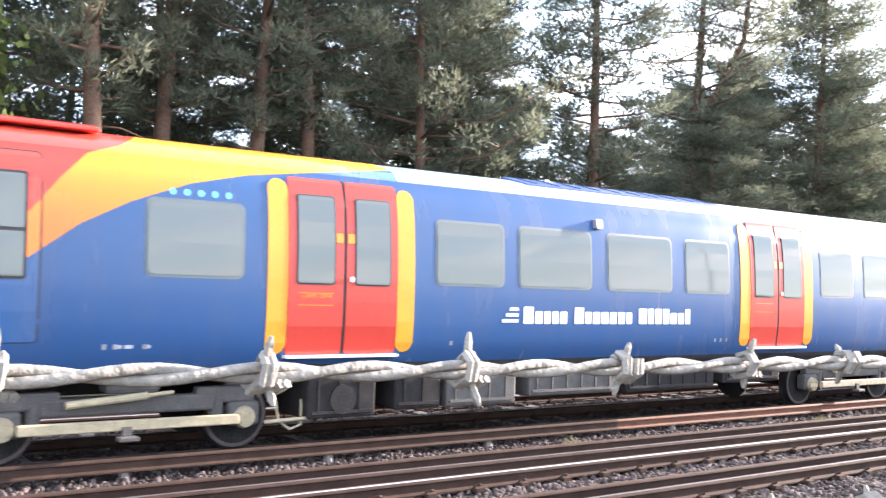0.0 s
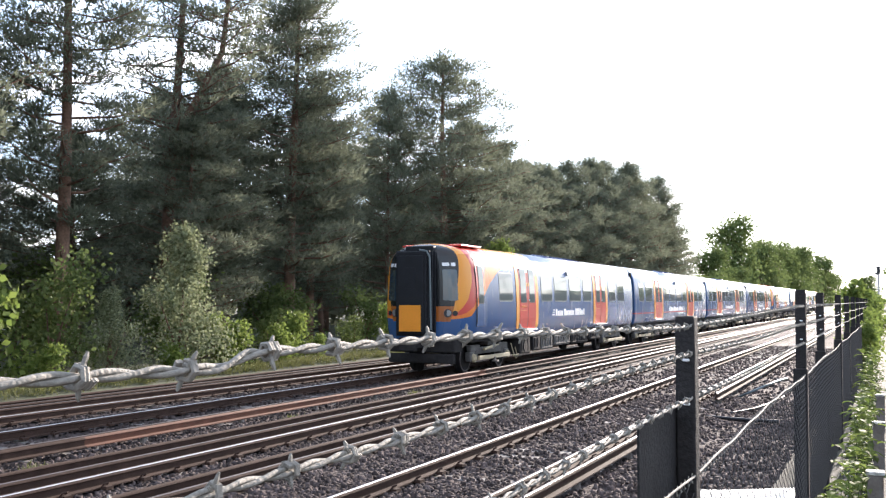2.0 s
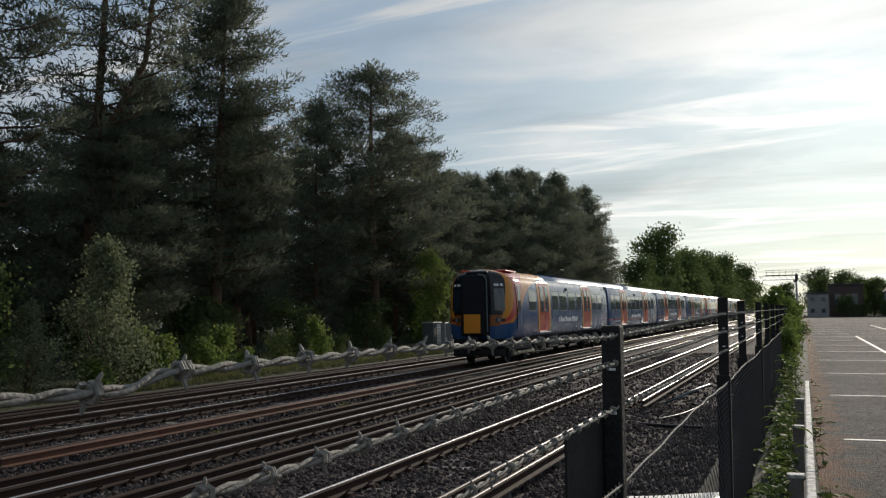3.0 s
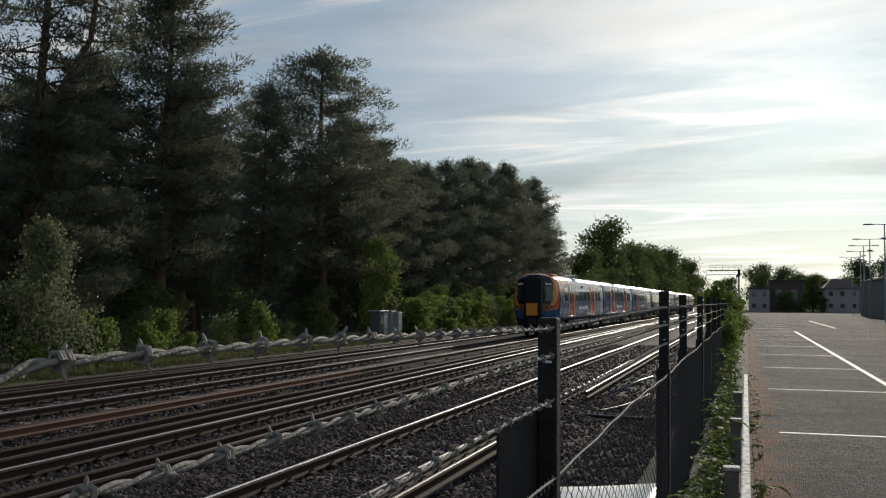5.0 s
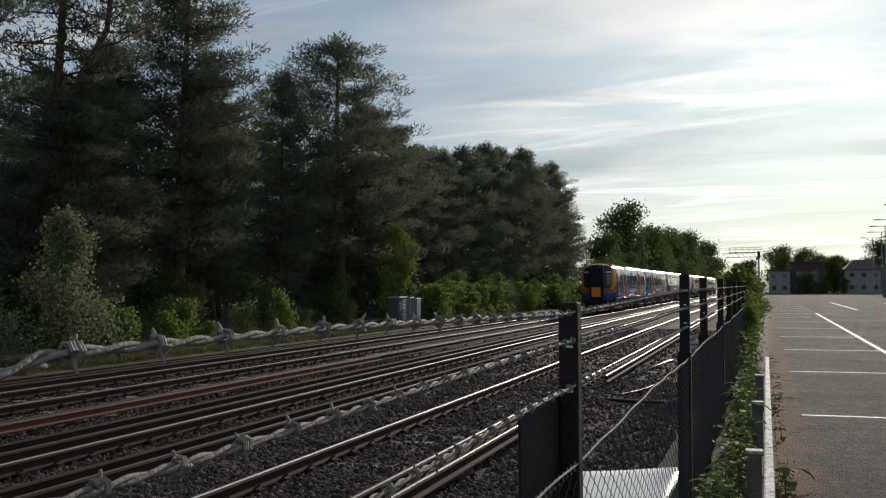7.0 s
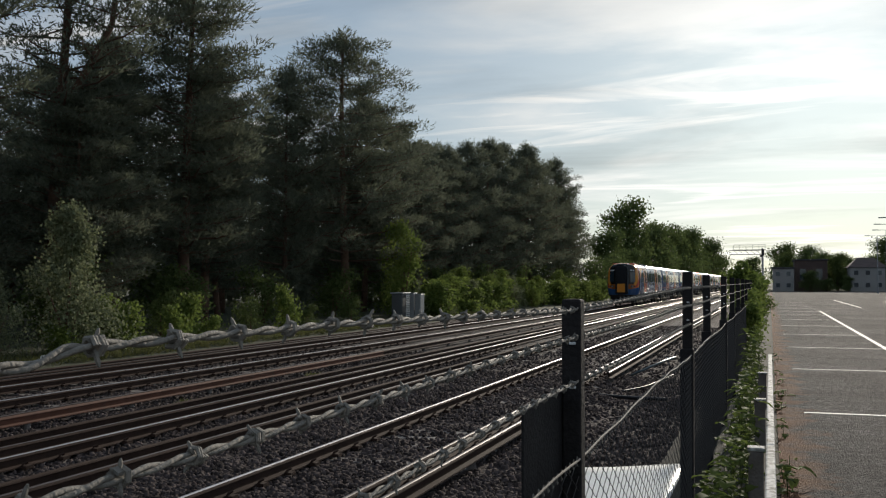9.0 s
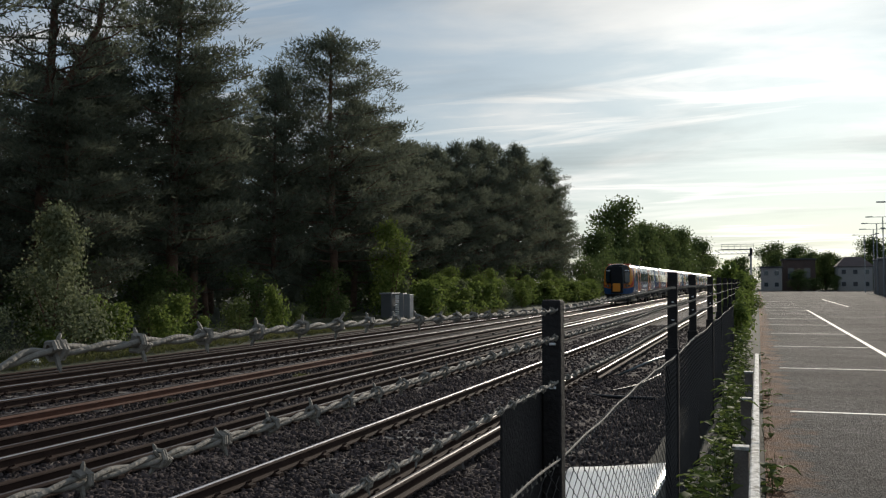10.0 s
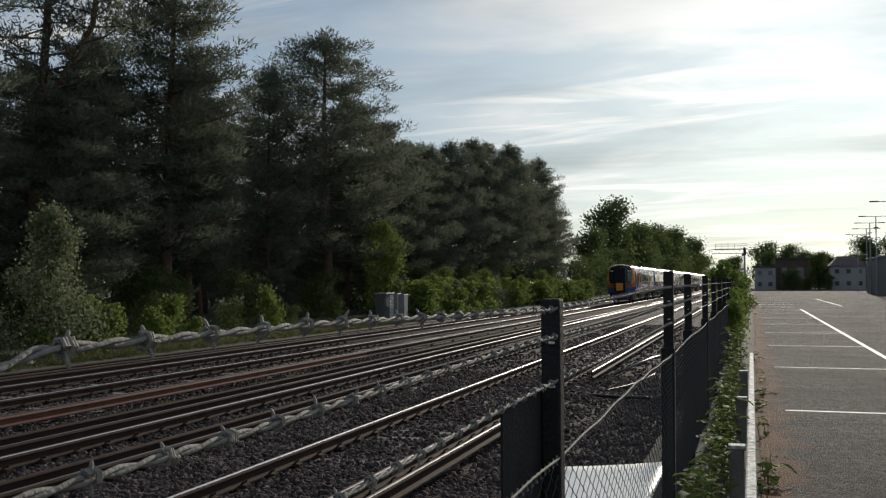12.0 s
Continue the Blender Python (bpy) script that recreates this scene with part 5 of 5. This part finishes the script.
def make_verge():
    """Rough grass and weeds at the edge of the ballast."""
    rng = np.random.RandomState(12)
    n = 5200
    y = rng.uniform(3, 70, n)
    x = -17.9 - np.abs(rng.normal(0, 0.7, n))
    z = np.array([ground_height(a) for a in x])
    c = np.column_stack([x, y, z])
    d = np.tile((0, 0, 1.0), (n, 1))
    v, f = blades(c, d, 6, 0.20, 0.010, rng, 0.5)
    tagged(new("verge_grass", quick_mesh("verge_grass", v, f, M["grass"])), "rough pale green grass and weeds along the ballast edge", "grass", kind="stuff")
    tuft = [(-10.35, 15.6), (-10.3, 9.4), (-10.4, 21.0)]
    for px, py in tuft:
        c = np.column_stack([rng.normal(px, 0.08, 40), rng.normal(py, 0.10, 40), np.full(40, -0.19)])
        v, f = blades(c, np.tile((0, 0, 1.0), (40, 1)), 5, 0.12, 0.010, rng, 0.6)
        tagged(new("weed_tuft", quick_mesh("weed_tuft", v, f, M["grass"])), "small green weed growing in the ballast", "weed", "weeds in the ballast")


make_verge()


# ---- lineside cabinet ----
def make_cabinet():
    cab = thing("equipment_cabinet", "grey steel lineside cabinet with a white slatted side", "cabinet", at=pose(-19.2, 50.6, -0.05))
    part("body", box(BM(), -0.44, 0, 0.80, 0.62, 1.2, 1.45, 0.03), M["grey_cabinet"], cab)
    part("cap", box(BM(), -0.44, 0, 1.56, 0.76, 1.34, 0.08, 0.02), M["grey_paint"], cab, "paler overhanging cabinet top")
    part("plinth", box(BM(), 0.05, 0.1, 0.04, 1.75, 1.5, 0.12, 0.01), M["concrete"], cab, "concrete plinth")
    part("door", box(BM(), -0.44, -0.612, 0.80, 0.52, 0.03, 1.3, 0.01), M["grey_cabinet"], cab, "flat cabinet door")
    for k in range(11):
        part("slat", box(BM(), 0.04, -0.1, 0.17 + 0.125 * k, 0.25, 0.03, 0.10, 0.008, Matrix.Rotation(radians(-38), 4, "X")), M["white_slat"], cab)
    for x in (-0.09, 0.17):
        part("stile", box(BM(), x, -0.08, 0.80, 0.03, 0.05, 1.5, 0.005), M["grey_cabinet"], cab, "upright beside the white slats")
    for x, w, h in ((0.36, 0.24, 1.52), (0.70, 0.36, 1.46)):
        part("side_panel", box(BM(), x, -0.05, h / 2 + 0.06, w, 0.6, h, 0.02), M["grey_paint"], cab, "pale upright panel")


make_cabinet()

# ---- the boundary fence ----
FENCE_X = -0.5
POST_Y = [2.60, 6.5, 8.9, 11.65, 14.6, 17.6, 20.6, 23.6, 26.6, 29.6, 32.6, 35.6, 38.6, 41.6, 44.6, 47.6, 50.6, 53.6, 56.6, 59.6, 62.6]


def make_posts():
    for k, y in enumerate(POST_Y):
        top = 2.055 if k == 0 else 2.17
        lean = (0.0, 0.4, -0.3, 0.5, 0.2)[k % 5] if k < 5 else 0.0
        bm = box(BM(), 0, 0, (top + 0.2) / 2, 0.052 if k == 0 else 0.064, 0.060, top - 0.2, 0.006)
        if k:                                   # the stouter foot below the barbed wires
            box(bm, -0.004, 0, 0.935, 0.086, 0.080, 1.47, 0.010)
        ob = part("fence_post", bm, M["post"])
        ob.matrix_basis = pose(FENCE_X - (0.019 if k == 0 else 0.035), y, 0.0, 0, lean, 0)
        tagged(ob, "dark weathered fence post carrying barbed wire", "fence post", "fence posts")
        if k < 4:
            for z in (1.855, 1.972):
                part("wire_staple", box(BM(), 0.004, -0.033, z - 0.035 * (k == 0), 0.018, 0.006, 0.007, 0.002), M["white"], ob, "small bright wire staple")


def make_barbed(name, z, ys, kink, barb0, pitch, seed, label):
    """Two strands twisted round each other, sagging a little, with four-pointed barbs."""
    rng = random.Random(seed)
    wire = thing(name, label, "barbed wire", "barbed wires on the fence")
    verts, faces = [], []

    def line(y):
        if kink:
            h = float(np.interp(y, (-1.2, -0.2, 0.1, 0.4, 0.545, 0.585, 1.05, 2.45, 6.0, 62), (2.064, 2.0515, 2.048, 2.0455, 2.042, 2.052, 2.051, 2.028, 2.065, 2.09)))
        else:
            h = z - 0.004 * math.sin(y * 1.9)
        return Vector((FENCE_X + 0.003 * math.sin(y * 2.3), y, h))

    for ph in (0.0, math.pi):
        path, rad = [], []
        y = ys[0]
        while y < ys[1]:
            near = y < 4.0
            a = y * 2 * math.pi / 0.10 + ph
            off = 0.0024
            path.append(line(y) + Vector((math.cos(a) * off, 0, math.sin(a) * off)))
            rad.append(0.0025 if near else 0.0028)
            y += 0.01 if near else 0.035 if y < 9 else 0.5
        verts, faces = [], []
        tube(verts, faces, path, rad, 6)
        raw("strand", verts, faces, M["galvanised"], wire, "twisted galvanised strand", smooth=True)
    y = barb0
    while y < min(ys[1], 10):
        verts, faces = [], []
        c = line(y)
        t = rng.uniform(0, 6.28)
        for w in range(2):                     # the barb's coil
            path = []
            for k in range(9):
                a = t + 2 * math.pi * k / 6
                path.append(c + Vector((math.cos(a) * 0.0075, -0.006 + 0.0014 * k + 0.003 * w, math.sin(a) * 0.0075)))
            tube(verts, faces, path, [0.0022] * 9, 5)
        long = 0.0175 if y < 1.6 else 0.0125
        for lean, e in ((rng.uniform(-.5, .2), 1), (rng.uniform(-.3, .4), -1), (rng.uniform(0.7, 1.3), rng.choice((-1, 1)))):
            d = Vector((rng.uniform(-.6, .6), -lean, e)).normalized()
            reach = long * rng.uniform(0.75, 1.1) * (0.6 if lean > 0.6 else 1.0)
            tube(verts, faces, [c + d * 0.003, c + d * reach * 0.8, c + d * reach], [0.0023, 0.0020, 0.0009], 5)
        raw("barb", verts, faces, M["galvanised"], wire)
        y += pitch
    return wire


def make_chain_link():
    """The mesh below the barbed wires: bent wires hooked into one another, on a straining wire."""
    net = thing("chain_link_fence", "grey chain-link mesh with a straining wire along its top", "fence")
    verts, faces = [], []
    top, low = 1.636, 0.56
    y, k = 0.3, 0
    while y < 60:
        cell = 0.062 if y < 6 else 0.030 if y < 12 else 0.05 if y < 28 else 0.14
        path = []
        for i in range(int((top - low) / 0.032)):
            path.append((FENCE_X + (0.0015 if (i + k) % 2 else -0.0015), y + ((i + k) % 2) * cell, top - i * 0.032 + 0.008 * math.sin(y * 1.7) - 0.0025 * max(y - 4, 0)))
        tube(verts, faces, path, [0.0015 if y < 12 else 0.0022] * len(path), 3)
        y += cell
        k += 1
    tagged(raw("wire_netting", verts, faces, M["net"], net, "diamond mesh of thin wire"), kind="stuff")
    verts, faces = [], []
    path = []
    y = -1.0
    while y < 62:
        path.append((FENCE_X + 0.003, y, 1.640 + 0.008 * math.sin(y * 1.7) + 0.003 * math.sin(y * 9) - 0.0025 * max(y - 4, 0)))
        y += 0.08 if y < 12 else 0.6
    tube(verts, faces, path, [0.0032] * len(path), 6)
    raw("straining_wire", verts, faces, M["galvanised"], net, "thick galvanised straining wire")
    verts, faces = [], []
    rng = random.Random(4)
    y = 0.5
    while y < 10:                            # tie wires and knuckles on the straining wire
        tube(verts, faces, [(FENCE_X, y + 0.010 * math.cos(a), 1.634 + 0.008 * math.sin(y * 1.7) + 0.013 * math.sin(a) - 0.0025 * max(y - 4, 0)) for a in (0.3, 1.6, 2.9, 4.2, 5.5)], [0.0017] * 5, 4)
        y += 0.05
    tagged(raw("netting_edge", verts, faces, M["galvanised"], net, "looped wire ends along the top"), kind="stuff")


M["net"] = surface("mesh_wire_grey", (0.06, 0.056, 0.054), 0.75, 0.0, spec=0.2, vary=0.3, scale=30, fine=100, bump=0.1)
make_posts()
make_chain_link()
make_barbed("barbed_wire", 2.046, (-1.2, 62), 0.011, 0.400 - 0.105 * 12, 0.105, 1, "grey twisted barbed wire along the top of the fence")
make_barbed("barbed_wire", 1.951, (-1.0, 62), 0.0, 0.642 - 0.105 * 12, 0.105, 2, "grey twisted barbed wire, second strand of the fence")
make_barbed("barbed_wire", 1.832, (-1.0, 62), 0.0, 0.60 - 0.105 * 12, 0.105, 3, "grey twisted barbed wire, third strand of the fence")
tagged(part("sign_plate", box(BM(), FENCE_X - 0.049, 2.37, 1.545, 0.006, 0.44, 0.54, 0.002), M["post"]), "dark back of a sign plate fixed to the fence", "sign")


def make_sheet():
    verts, faces = [], []
    n = 8
    for i in range(n + 1):
        for j in range(n + 1):
            u, w = i / n, j / n
            x = -1.95 + 1.10 * u
            y = 7.8 + 2.65 * w + 0.25 * u
            verts.append((x, y, 0.10 + 0.06 * u + 0.006 * math.sin(5 * u + 3 * w)))
    for i in range(n):
        for j in range(n):
            b = i * (n + 1) + j
            faces.append((b, b + n + 1, b + n + 2, b + 1))
    ob = raw("white_sheet", verts, faces, M["white_sheet"], smooth=True)
    mod = ob.modifiers.new("thick", "SOLIDIFY"); mod.thickness = 0.05
    tagged(ob, "large white sheet of board lying on the bank behind the fence", "board")


make_sheet()


def make_litter():
    """A crumpled white bag at the foot of the bushes."""
    rng = random.Random(5)
    bm = BM()
    bmesh.ops.create_icosphere(bm, subdivisions=2, radius=0.17)
    for v in bm.verts:
        v.co *= rng.uniform(0.72, 1.15)
        v.co.z *= 0.62
    ob = part("plastic_bag", bm, M["white_sheet"])
    ob.matrix_basis = pose(-18.45, 21.2, ground_height(-18.45) + 0.07)
    tagged(ob, "crumpled white plastic bag lying on the verge", "litter")


make_litter()


def make_cables():
    for pts, r, mat, label in (
            ([(-3.3, 24.0, -0.2), (-2.95, 23.6, -0.02), (-2.55, 24.4, 0.14), (-2.4, 26.2, 0.12), (-2.6, 28.2, -0.08), (-3.0, 30.0, -0.2)], 0.03, "rim", "grey cable looped over the edge of the ballast"),
            ([(-3.3, 19.7, -0.19), (-2.6, 19.3, -0.17), (-1.9, 19.0, -0.14)], 0.035, "black", "black pipe lying across the ballast shoulder"),
            ([(-3.0, 20.6, -0.2), (-2.6, 22.0, -0.2), (-2.3, 24.5, -0.18)], 0.02, "black", "thin dark cable on the ballast shoulder")):
        cu = []
        for i in range(len(pts) - 1):
            p0, p1, p2, p3 = [Vector(pts[min(max(i + d, 0), len(pts) - 1)]) for d in (-1, 0, 1, 2)]
            for k in range(6):
                t = k / 6
                cu.append(0.5 * ((2 * p1) + (p2 - p0) * t + (2 * p0 - 5 * p1 + 4 * p2 - p3) * t * t + (3 * p1 - p0 - 3 * p2 + p3) * t ** 3))
        cu.append(Vector(pts[-1]))
        verts, faces = [], []
        tube(verts, faces, cu, [r] * len(cu), 8)
        tagged(raw("cable", verts, faces, M[mat], smooth=True), label, "cable", "lineside cables")


make_cables()


# ---- white knee rail and plants at the car park's edge ----
def make_knee_rail():
    kr = thing("knee_rail", "low white-painted wooden rail along the car park edge, paint flaking", "rail")
    ys = [1.2, 4.1, 7.0, 9.9, 12.8, 15.7]
    for y0, y1 in zip(ys, ys[1:]):
        part("rail_board", box(BM(), -0.02, (y0 + y1) / 2, PARK + 0.40, 0.060, y1 - y0 - 0.012, 0.09, 0.012), M["white_board"], kr)
    for y in ys[1:-1]:
        part("rail_post", box(BM(), -0.115, y, PARK + 0.17, 0.10, 0.10, 0.46, 0.008), M["concrete"], kr, "short grey post")
        part("post_cap", box(BM(), -0.115, y, PARK + 0.412, 0.115, 0.115, 0.024, 0.006), M["white_board"], kr, "white-painted post top")


make_knee_rail()


def make_weeds():
    rng = np.random.RandomState(31)
    r = random.Random(31)

    def dock(x, y, h, count, name, label):
        """A leafy weed: upright stems with long pointed leaves, each a bent blade."""
        verts, faces = [], []
        base = ground_height(x)
        for k in range(count):
            a = r.uniform(0, 6.28)
            z = base + h * r.random() ** 1.3
            ln = r.uniform(0.07, 0.17)
            w = ln * r.uniform(0.2, 0.32)
            d = Vector((math.cos(a), math.sin(a), r.uniform(0.1, 0.9))).normalized()
            s = d.cross(Vector((0, 0, 1))).normalized()
            p = Vector((x + r.uniform(-.07, .07), y + r.uniform(-.16, .16), z))
            b = len(verts)
            for t, ww in ((0, 0.15), (0.3, 1.0), (0.65, 0.8), (1.0, 0.02)):
                c = p + d * ln * t - Vector((0, 0, 1)) * ln * 0.55 * t * t
                verts += [c - s * w * ww, c + Vector((0, 0, -0.01)), c + s * w * ww]
            for t in range(3):
                for c in (0, 1):
                    q = b + 3 * t + c
                    faces.append((q, q + 1, q + 4, q + 3))
        ob = thing("weed", label, "weed", "weeds along the fence")
        stems, sf = [], []
        for k in range(max(2, count // 14)):
            px, py = x + r.uniform(-.05, .05), y + r.uniform(-.12, .12)
            tube(stems, sf, [(px, py, base - 0.03), (px + r.uniform(-.05, .05), py + r.uniform(-.08, .08), base + h * r.uniform(0.6, 1.0))], [0.005, 0.003], 4)
        link("stem", quick_tri(stems, sf, M["leaf_dark"]), ob)
        raw("leaves", verts, faces, M["leaf_light"] if r.random() < 0.8 else M["leaf_dark"], ob, "long pointed green leaves", smooth=True)

    y = 3.0
    while y < 21:
        dock(r.uniform(-0.36, -0.16), y, r.uniform(0.35, 0.75) * (1 if y < 9 else 1.15), int(r.uniform(26, 46)), "weed", "leafy green weed growing between fence and white rail")
        if r.random() < 0.45:
            dock(r.uniform(0.05, 0.16), y + 0.2, r.uniform(0.06, 0.24), int(r.uniform(6, 15)), "weed", "low green weed growing at the asphalt edge")
        y += r.uniform(0.3, 0.8)


make_weeds()
CLIMBER = broadleaf(91, 2.3, 1.2, 2600, 0.10, "leaf_light", "bush", "bright green shrub growing up through the fence", lumps=12)
plant(CLIMBER, -0.72, 28.0, 0)
for x, y, turn, s, sz in ((-0.7, 32, 90, 1.0, 0.9), (-0.55, 24.5, 30, 0.7, 0.62), (-0.8, 37, 200, 1.2, 0.95), (-0.45, 22.0, 140, 0.6, 0.5), (-0.7, 43, 30, 1.2, 0.9), (-0.7, 50, 130, 1.3, 0.9), (-0.6, 60, 230, 1.5, 0.9)):
    again(CLIMBER, x, y, turn, s, sz)


def make_cover():
    mc = thing("drain_cover", "round pale drain cover set in the asphalt", "drain cover", at=pose(DRAIN[0], DRAIN[1], PARK))
    part("rim", rod(BM(), (0, 0, -0.02), (0, 0, 0.012), 0.42, 0.42, 24), M["concrete"], mc, "pale concrete rim")
    part("lid", rod(BM(), (0, 0, 0), (0, 0, 0.018), 0.31, 0.31, 24), M["dark_metal"], mc, "dark iron lid")


DRAIN = (8.7, 82.8)
make_cover()


# ---- what closes the view: buildings, bridge, lamps ----
def house(x, y, w, d, h, roof, wall, label, storeys=2, cols=4):
    hs = thing("building", label, "building", "far buildings", at=pose(x, y, ground_height(x)))
    bm = BM()
    box(bm, 0, 0, h / 2, w, d, h)
    part("wall", bm, M[wall], hs)
    if roof > 0.3:
        verts = [(-w / 2 - .3, -d / 2 - .3, h), (w / 2 + .3, -d / 2 - .3, h), (w / 2 + .3, d / 2 + .3, h), (-w / 2 - .3, d / 2 + .3, h), (-w / 2 * .5, 0, h + roof), (w / 2 * .5, 0, h + roof)]
        raw("roof", verts, [(0, 1, 5, 4), (2, 3, 4, 5), (1, 2, 5), (3, 0, 4), (3, 2, 1, 0)], M["tile"], hs, "dark tiled roof")
    else:
        part("roof", box(BM(), 0, 0, h + 0.12, w + 0.4, d + 0.4, 0.24, 0.03), M["dark_metal"], hs, "flat roof edge")
    for s in range(storeys):
        for c in range(cols):
            wx = -w / 2 + w * (c + 0.5) / cols
            wz = h * (s + 0.55) / storeys
            f = part("window", box(BM(), wx, -d / 2 - 0.02, wz, w / cols * 0.42, 0.08, h / storeys * 0.4, 0.01), M["tile"] if wall == "brick" else M["grey_paint"], hs, "weathered window frame")
            part("pane", box(BM(), wx, -d / 2 - 0.07, wz, w / cols * 0.37, 0.03, h / storeys * 0.35), M["screen"], f)


house(2.2, 178, 3.4, 8, 3.9, 0, "render_white", "low pale flat-roofed building beyond the car park", 2, 2)
house(6.9, 186, 5.4, 10, 5.4, 0.0, "brick", "dark brown brick building beyond the car park", 1, 2)
house(15.6, 180, 5.4, 8, 4.1, 1.7, "render_white", "pale rendered house with a dark hipped roof", 2, 3)
house(25.0, 186, 6.5, 8, 4.0, 2.0, "render_white", "small pale house with a tiled roof", 2, 2)
house(17.4, 108.5, 8, 37, 4.0, 0.0, "dark_metal", "long dark sheet-metal shed beside the car park", 1, 3)
for x, y, turn, s, sz in ((3.0, 196, 10, 0.45, 0.55), (6.5, 172.5, 60, 0.35, 0.26), (9.5, 200, 60, 0.6, 0.55), (14.0, 198, 160, 0.6, 0.5), (20.5, 196, 260, 0.8, 0.72), (12.6, 176, 160, 0.22, 0.2), (11.2, 184, 20, 0.5, 0.5), (9.0, 174, 20, 0.3, 0.16), (2.6, 215, 30, 0.75, 0.72), (8.0, 225, 80, 0.8, 0.7), (26.0, 198, 40, 0.8, 0.8), (19.5, 170, 90, 0.25, 0.2)):
    again(OAK, x, y, turn, s, sz)


def make_gantry():
    """A cantilever signal gantry reaching over the near track in the distance."""
    br = thing("gantry", "grey steel cantilever signal gantry with railings beside the tracks", "gantry", at=pose(-0.95, 150, 0.3))
    part("mast", box(BM(), 0, 0, 3.4, 0.28, 0.28, 6.9, 0.02), M["grey_paint"], br)
    for z in (5.95, 6.55):
        part("boom", box(BM(), -2.35, 0, z, 4.7, 0.16, 0.10, 0.01), M["grey_paint"], br, "long steel boom over the track")
    for k in range(6):
        part("strut", rod(BM(), (-0.2 - 0.8 * k, 0, 5.98), (-0.9 - 0.8 * k, 0, 6.52), 0.03, 0.03, 6), M["grey_paint"], br)
    for z in (7.05, 7.35):
        part("handrail", box(BM(), -1.9, -0.45, z, 4.6, 0.05, 0.05), M["grey_paint"], br)
    for k in range(6):
        part("upright", box(BM(), -4.1 + 0.9 * k, -0.45, 6.95, 0.05, 0.05, 0.85), M["grey_paint"], br)
    part("walkway", box(BM(), -1.9, -0.2, 6.63, 4.6, 0.6, 0.05), M["dark_metal"], br)
    part("signal_head", box(box(BM(), 0.05, -0.3, 6.2, 0.42, 0.25, 1.0, 0.05), -0.25, -0.3, 5.7, 0.3, 0.2, 0.3, 0.03), M["black"], br, "black signal head with a hood")


make_gantry()


def make_lamp():
    lp = thing("lamp_post", "tall grey car park lamp post with two arms", "lamp post", "car park lamp posts")
    part("pole", rod(BM(), (0, 0, 0), (0, 0, 8.0), 0.085, 0.05, 10), M["grey_paint"], lp)
    part("arm", rod(BM(), (-1.0, 0, 8.02), (1.0, 0, 8.02), 0.03, 0.03, 8), M["grey_paint"], lp)
    for s in (-1, 1):
        part("lamp_head", box(BM(), s * 1.25, 0, 8.04, 0.7, 0.28, 0.10, 0.03), M["grey_paint"], lp, "flat grey lamp head")
    part("camera_box", box(BM(), 0.0, 0, 6.9, 0.45, 0.18, 0.10, 0.02), M["grey_paint"], lp)
    return lp


LAMP = make_lamp()
LAMP.matrix_basis = pose(12.0, 105.6, PARK)
for x, y in ((10.9, 86), (12.7, 117.4), (13.7, 130.3), (14.2, 146), (9.2, 20), (9.0, 2), (9.2, 38)):
    copy_thing(LAMP, pose(x, y, PARK))


# ---- movement ----
def motions():
    for k, car in enumerate(CARS):
        back = k in FACING_BACK
        rows = []
        for t, d in TRAIN:
            if back:
                rows.append((t, pose(TRAIN_X, d + PITCH * k, 0)))
            else:
                rows.append((t, pose(TRAIN_X, d + PITCH * k + 20.0, 0, 0, 0, 180)))
        walk(car, rows)
    # the wheels of the last two carriages roll
    steps = []
    t = 0.0
    while t < 12.0:
        steps.append(t)
        t += 1 / 30 if t < 7 else 1 / 15
    steps.append(12.0)
    for ws in CAB_SETS + MID_SETS:
        x, y, z = ws.matrix_basis.translation
        rows = [(s, pose(x, y, z, -math.degrees(train_at(s) / 0.42) % 360)) for s in steps]
        walk(ws, rows)


motions()
